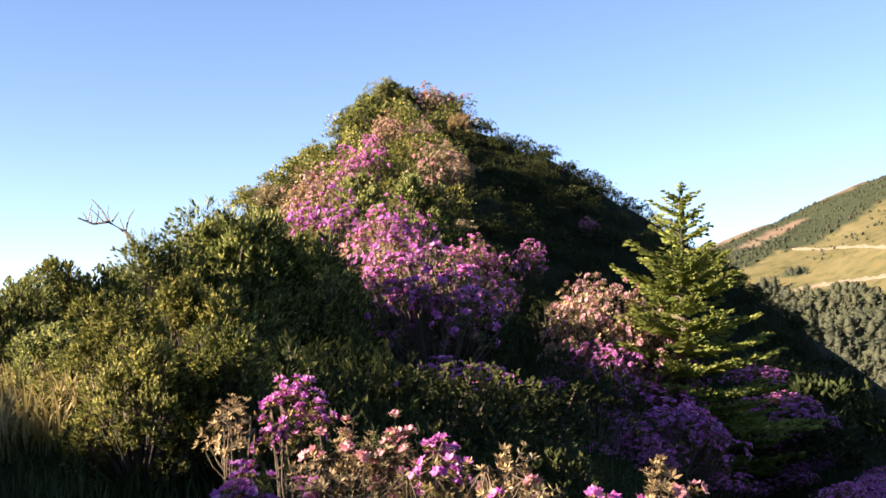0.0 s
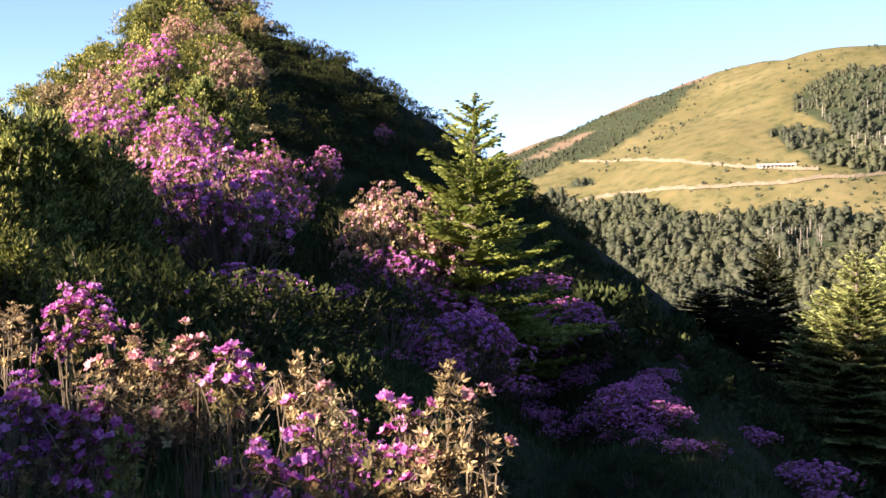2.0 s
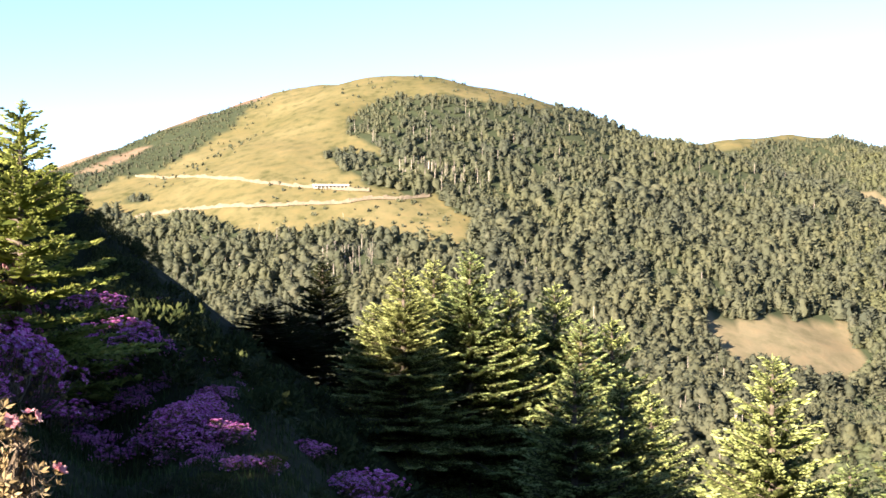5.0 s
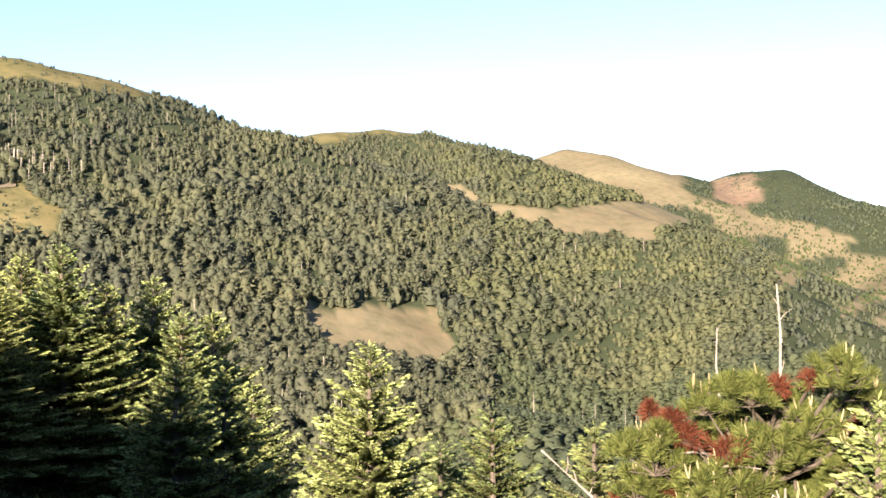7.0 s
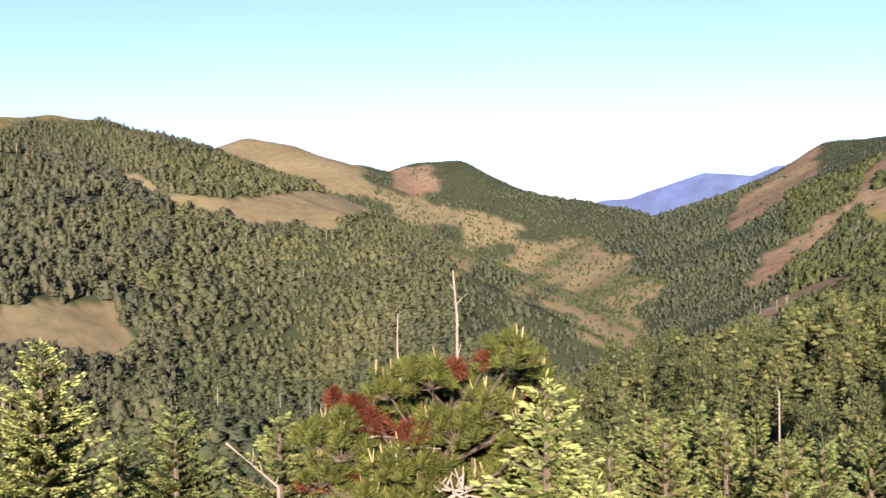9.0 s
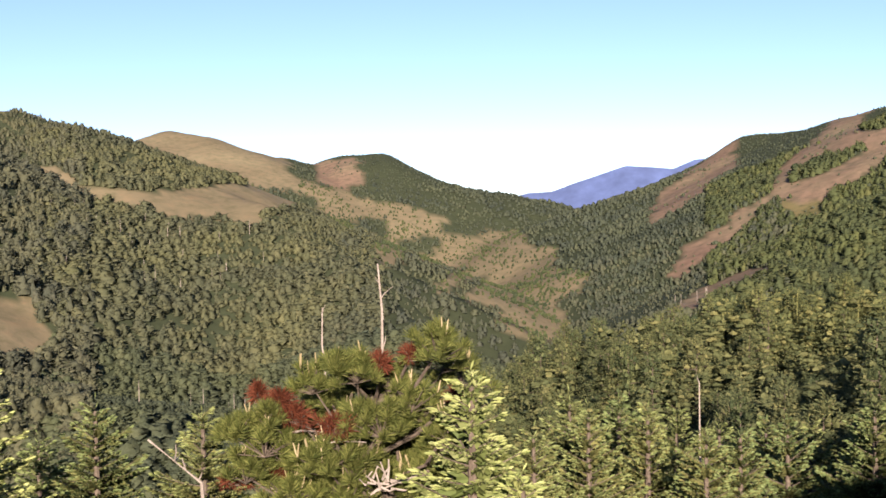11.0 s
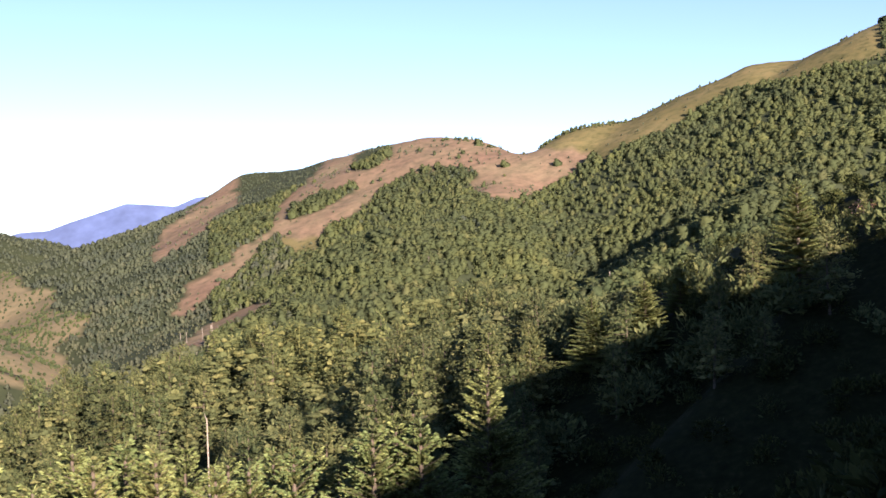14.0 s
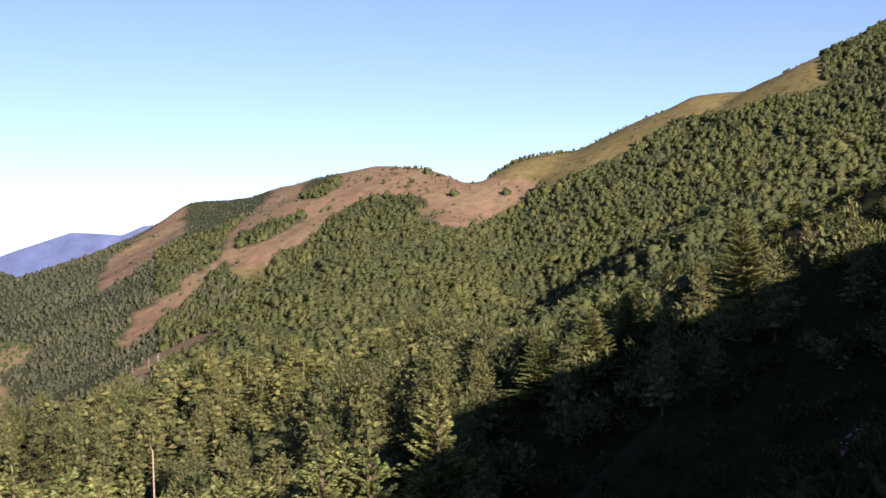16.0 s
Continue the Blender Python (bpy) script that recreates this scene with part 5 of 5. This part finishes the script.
# ---------------------------------------------------------------- the pine in front, dead wood


# boughs of the front pine: how far across, how high, how big
PINE_BOUGHS = [(0.54, 0.58, 0.27), (-0.1, 0.42, 0.2), (-0.46, 0.3, 0.2), (-0.24, 0.49, 0.12), (0.32, 0.15, 0.22), (0.08, -0.01, 0.27), (0.58, -0.04, 0.22), (-0.11, -0.03, 0.22), (-0.81, -0.11, 0.22), (-0.61, -0.24, 0.24), (-0.37, -0.27, 0.22), (-1.02, 0.03, 0.14), (-0.16, -0.34, 0.22), (0.65, -0.23, 0.22), (-0.96, -0.33, 0.2), (-0.61, -0.51, 0.24), (0.76, -0.45, 0.22), (0.45, -0.51, 0.24), (0.12, -0.57, 0.24), (-0.2, -0.59, 0.22), (0.15, 0.3, 0.16), (-0.79, 0.1, 0.12)]
DEAD_BOUGHS = [(-0.88, 0.22, 0.1), (-0.7, 0.21, 0.09), (-0.58, 0.09, 0.11), (-0.29, 0.0, 0.13), (0.08, 0.48, 0.08), (0.32, 0.52, 0.06), (0.67, 0.21, 0.07), (-1.02, -0.41, 0.11), (-0.74, -0.44, 0.1)]


def build_front_pine(ground):
    """A bushy pine: crooked limbs ending in rounded heads of needle tufts, candles on their tops, a few dead heads."""
    rng = random.Random(7)
    tree = thing("mountain_pine", "bushy mountain pine with pale candles and rust-red dead tufts", "pine tree")
    wood, needles, red, shoots = Soup(), Soup(), Soup(), Soup()
    wood.tube([Vector((0, 0, ground - 0.3)), Vector((0.08, 0, ground + 1.3)), Vector((-0.05, 0.1, -1.0)), Vector((0.05, 0.15, 0.0))], 0.11, 0.035, 7)
    heads = [(Vector((x + 0.12 * k, (0.3 * k if k else rng.uniform(-0.5, 0.1)), z - 0.16 * k)), w, False) for x, z, w in PINE_BOUGHS for k in range(3)] + [(Vector((x, rng.uniform(-0.45, -0.1), z)), w, True) for x, z, w in DEAD_BOUGHS]
    for k in range(26):      # the far side and the skirts
        a = rng.uniform(0.2, 2.94) if k < 16 else rng.uniform(0, 6.28)
        reach = rng.uniform(0.4, 1.0)
        heads.append((Vector((math.cos(a) * reach, math.sin(a) * reach, rng.uniform(-1.1, -0.1) if k < 16 else rng.uniform(-1.9, -1.0))), rng.uniform(0.18, 0.28), False))
    for centre, size, dead in heads:
        start = Vector((0.03, 0.1, max(ground + 0.6, centre.z - 0.25 - 0.35 * math.hypot(centre.x, centre.y))))
        bend = start.lerp(centre, 0.55) + Vector((rng.gauss(0, 0.05), rng.gauss(0, 0.05), -0.08))
        wood.tube([start, bend, centre], 0.022, 0.009, 5)
        for q in range(int(8 + 75 * size)):
            d = direction(rng, -25, 90)
            p = centre + Vector((d.x, d.y, 0.75 * d.z)) * (size * rng.uniform(0.4, 1.25))
            wood.tube([centre - Vector((0, 0, 0.3 * size)), p], 0.006, 0.004, 3)
            lean = (d * 0.6 + Vector((0, 0, -0.5 if dead else 0.7))).normalized()
            for w in range(34 if dead else 75):
                e = (direction(rng, -50, 80) + lean * (0.6 if dead else 0.9)).normalized()
                (red if dead else needles).blade(p - lean * rng.uniform(0, 0.05), e, e.orthogonal().normalized(), rng.uniform(0.07, 0.12), 0.0065)
            if not dead and d.z > 0.5 and rng.random() < 0.25:
                for n in range(rng.choice((1, 1, 2, 3))):
                    shoots.tube([p, p + lean * 0.05 + Vector((rng.gauss(0, 0.015), rng.gauss(0, 0.015), rng.uniform(0.04, 0.08)))], 0.009, 0.004, 5)
    knot = Vector((0.08, -0.65, -0.32))
    for k in range(16):      # a knot of bleached dead branches
        p = knot + Vector((rng.gauss(0, 0.05), rng.gauss(0, 0.05), rng.uniform(-0.12, 0.0)))
        q = p + Vector((rng.gauss(0, 0.09), rng.gauss(0, 0.06), rng.uniform(-0.02, 0.16)))
        bare = Soup()
        bare.tube([p, p.lerp(q, 0.5) + Vector((rng.gauss(0, 0.03), 0, rng.gauss(0, 0.03))), q], 0.011, 0.005, 5)
        part("dead_branch", bare.data(), DEAD, tree, "bleached bare branch")
    bare = Soup()
    bare.tube([knot + Vector((0.06, 0, -0.03)), knot + Vector((0.14, 0, -0.04)), knot + Vector((0.21, 0, -0.02)), knot + Vector((0.28, -0.02, 0.02))], 0.014, 0.010, 6)
    part("dead_branch", bare.data(), DEAD, tree, "bleached bare branch")
    for x, z, w in DEAD_BOUGHS[:4]:
        bare = Soup()
        bare.tube([Vector((x - 0.1, -0.3, z - 0.13)), Vector((x + 0.05, -0.32, z - 0.1)), Vector((x + 0.25, -0.2, z - 0.14))], 0.011, 0.006, 5)
        part("dead_branch", bare.data(), DEAD, tree, "bleached bare branch")
    part("trunk", wood.data(), BARK, tree, "brown trunk and boughs")
    part("needles", needles.data(), PINE, tree)
    part("dead_needles", red.data(), RED_PINE, tree, "rust-red dead needle tufts")
    tagged(part("new_growth", shoots.data(), CANDLE, tree, "pale upright new shoots"), kind="stuff")
    return tree


p = spot(29.3, 9.3)
front_pine = build_front_pine(p.z)
front_pine.matrix_basis = pose(p.x, p.y, 0, 0, 0, -29.3)
p = spot(34.3, 8.4)
grow(YOUNG_FIRS, 0, pose(p.x, p.y, p.z - 0.1, 0, 0, 30) @ Matrix.Diagonal((1.0, 1.0, (0.6 - p.z) / 5.0, 1)))
p = spot(36.8, 8.2)
grow(YOUNG_FIRS, 1, pose(p.x, p.y, p.z - 0.1, 0, 0, 80) @ Matrix.Diagonal((0.9, 0.9, (-0.1 - p.z) / 5.0, 1)))


def dead_wood(name, label, line, r0, r1, twigs, seed, twig_length=0.3, arms=()):
    """A bare, bleached stem with stubs and twigs."""
    rng = random.Random(seed)
    ob = thing(name, label, "dead tree")
    trunk, made = Soup(), []
    line = [Vector(q) for q in line]
    base = line[0].copy()
    line = [q - base for q in line]
    trunk.tube(line, r0, r1, 6)
    for k in range(twigs):
        s = rng.uniform(0.35, 1.0) * (len(line) - 1)
        i = min(int(s), len(line) - 2)
        p = line[i].lerp(line[i + 1], s - i)
        d = (line[-1] - line[0]).normalized() * 0.4 + direction(rng, -10, 70)
        ln = rng.uniform(0.3, 1.0) * twig_length
        side = Soup()
        side.tube([p, p + d * ln * 0.6 + Vector((rng.gauss(0, 0.1), rng.gauss(0, 0.1), 0)) * ln, p + d * ln + Vector((0, 0, 0.15 * ln))], r1 * 0.8, r1 * 0.3, 4)
        made.append(side)
    for arm in arms:
        side = Soup()
        side.tube([Vector(q) - base for q in arm], r1 * 1.2, r1 * 0.5, 5)
        made.append(side)
    part("stem", trunk.data(), DEAD, ob)
    for side in made:
        part("twig", side.data(), DEAD, ob)
    ob.location = base
    return ob


def ray_point(bearing, distance, height):
    return (*xy(bearing, distance), height)


foot = spot(30.2, 11.0)
dead_wood("dead_tree", "slender bleached dead trunk rising behind the pine", [foot, ray_point(30.15, 11.0, -0.4), ray_point(29.95, 11.0, 0.3), ray_point(29.98, 11.0, 0.75), ray_point(29.8, 11.0, 1.2)], 0.022, 0.008, 6, 3, 0.14)
foot = spot(27.2, 12.0)
dead_wood("dead_tree", "thin grey dead trunk beside the pine", [foot, ray_point(27.15, 12.0, -0.1), ray_point(26.98, 12.0, 0.35), ray_point(27.03, 12.0, 0.72)], 0.016, 0.006, 4, 4, 0.15)
foot = spot(21.6, 26)
dead_wood("dead_tree", "leaning bleached dead trunk among the firs", [foot, ray_point(21.0, 25, -3.9), ray_point(18.5, 25, -2.9)], 0.055, 0.025, 5, 5)
foot = spot(-51.3, 14.4)
dead_wood("dead_shrub", "bare dead branch reaching out of the juniper shrubs", [foot, ray_point(-52.55, 14.4, 2.59), ray_point(-53.19, 14.4, 2.79), ray_point(-53.98, 14.4, 2.91), ray_point(-54.67, 14.4, 2.88), ray_point(-55.37, 14.4, 2.95)], 0.03, 0.010, 7, 6, 0.22,
          [[ray_point(-53.98, 14.4, 2.91), ray_point(-54.29, 14.4, 3.05), ray_point(-54.76, 14.4, 3.18)], [ray_point(-53.19, 14.4, 2.79), ray_point(-53.04, 14.4, 2.96), ray_point(-52.78, 14.4, 3.07)], [ray_point(-53.82, 14.4, 2.91), ray_point(-53.51, 14.4, 3.03)]])
foot = spot(45.5, 44)
dead_wood("dead_tree", "grey dead trunk among the firs", [foot, ray_point(45.5, 44, -8.0), ray_point(45.5, 44, -4.6)], 0.055, 0.025, 5, 8)

# ---------------------------------------------------------------- grass


def blades(name, label, count, bearings, distances, length, mat, seed, keep=always, spread=0.5):
    """Loose blades over a piece of ground, thicker near by."""
    r_ = np.random.RandomState(seed)
    a, r = r_.uniform(*bearings, count), r_.uniform(distances[0] ** 0.5, distances[1] ** 0.5, count) ** 2
    x, y = r * np.sin(np.radians(a)), r * np.cos(np.radians(a))
    z = land(x, y)
    ok = keep(x, y, z)
    x, y, z, r = x[ok], y[ok], z[ok], r[ok]
    n = len(x)
    root = np.stack([x, y, z - 0.03], -1)
    turn = r_.uniform(0, 2 * math.pi, n)
    out = np.stack([np.cos(turn), np.sin(turn), np.zeros(n)], -1)
    side = np.stack([-np.sin(turn), np.cos(turn), np.zeros(n)], -1)
    ln = (length * r_.uniform(0.5, 1.3, n))[:, None]
    bend = r_.uniform(0.1, spread, n)[:, None]
    w = ln * 0.022 + 0.0025 * np.sqrt(r)[:, None]
    mid = root + ln * (0.35 * bend * out) + np.array([0, 0, 0.6]) * ln
    tip = root + ln * (bend * out) + np.array([0, 0, 1.0]) * ln * (1 - 0.4 * bend)
    pts = np.stack([root - side * w / 2, root + side * w / 2, mid + side * w / 2, mid - side * w / 2, tip], 1).reshape(-1, 3)
    base = (np.arange(n) * 5)[:, None, None]
    tri = (np.array([[0, 1, 2], [0, 2, 3], [3, 2, 4]])[None] + base).reshape(-1, 3)
    me = quick_mesh(name, pts, tri)
    me.materials.append(mat)
    return tagged(new(name, me), label, "grass", kind="stuff")


# the left bank takes the brightened grass, the other slopes the darkened one
blades("bamboo_grass", "dark green dwarf bamboo grass, brightened for the shaded bank", 40000, (-66, -28), (2.6, 34), 0.3, GRASS_BRIGHTENED, 91)
blades("bamboo_grass", "short dark grass, brightened for the bank above the firs", 50000, (-30, 12), (2.6, 34), 0.16, GRASS_BRIGHTENED, 95)
blades("bamboo_grass", "grass darkened for the shaded hillside", 18000, (50, 92), (6, 70), 0.5, GRASS, 92)
blades("bamboo_grass", "tufted grass on the conical hill", 18000, (-62, -20), (16, 56), 0.4, GRASS, 94)
blades("dry_grass", "straw-coloured dry grass in the sun", 2600, (-66, -50.5), (9.3, 12.0), 0.5, STRAW, 93)

blades("bamboo_grass", "short dark grass round the lookout", 16000, (-180, 180), (0.5, 9), 0.13, GRASS, 96)

# ---------------------------------------------------------------- the road on the dome


def road(label, line):
    """A road cut: a pale bank above a narrow carriageway, along bearings and distances."""
    points, faces = [], []
    steps = []
    for (a0, r0), (a1, r1) in zip(line, line[1:]):
        n = max(2, int(abs(a1 - a0) / 0.12))
        steps += [(a0 + (a1 - a0) * k / n, r0 + (r1 - r0) * k / n) for k in range(n)]
    steps.append(line[-1])
    for a, r in steps:
        z = float(land(*xy(a, r))[0])
        bank = 0.7 + 0.6 * math.sin(a * 7) + 0.5 * math.sin(a * 17)
        for d, up in ((-4.5, -1.6), (-3.5, 0.5), (1.0, 0.6), (2.2, 0.6 + bank), (5.0, -1.0)):
            points.append((*xy(a, r + d), z + up))
    for k in range(len(steps) - 1):
        for q in range(4):
            faces.append((k * 5 + q, (k + 1) * 5 + q, (k + 1) * 5 + q + 1, k * 5 + q + 1))
    return tagged(part("road", (points, faces), ROAD), label, "road", kind="structure")


road("pale mountain road cut across the meadow", [(-20.9, 1084), (-19.8, 1058), (-18.7, 1008), (-17.0, 962), (-15.9, 938), (-14.9, 918), (-13.5, 906), (-12.4, 896), (-10.3, 878), (-9.6, 876)])
road("lower pale road across the meadow", [(-20.9, 938), (-19.8, 932), (-18.4, 916), (-17.0, 900), (-15.4, 878), (-13.2, 870), (-10.6, 860), (-8.0, 868), (-6.6, 880)])


def box(w, d, h, x=0.0, y=0.0, z=0.0, bevel=0.05):
    bm = bmesh.new()
    bmesh.ops.create_cube(bm, size=1.0, matrix=Matrix.Translation((x, y, z + h / 2)) @ Matrix.Diagonal((w, d, h, 1)))
    bmesh.ops.bevel(bm, geom=bm.edges[:], offset=bevel, segments=1, affect="EDGES")
    return bm


def build_shelter():
    """A long white-roofed rock shelter beside the road."""
    ob = thing("road_shelter", "long low rock shelter with a white roof beside the road", "shelter")
    part("back_wall", box(27, 0.5, 2.2, 0, 2.0), CONCRETE, ob, "grey concrete wall")
    part("roof", box(28, 5.0, 0.9, 0, 0, 2.2), WHITE, ob, "white roof")
    for k in range(10):
        part("pillar", box(0.5, 0.5, 2.2, -13 + 26 * k / 9, -2.0), CONCRETE, ob)
    return ob


shelter = build_shelter()
p = spot(-11.5, 886)
shelter.matrix_basis = pose(p.x, p.y, p.z + 0.4, 0, 0, 11.5)
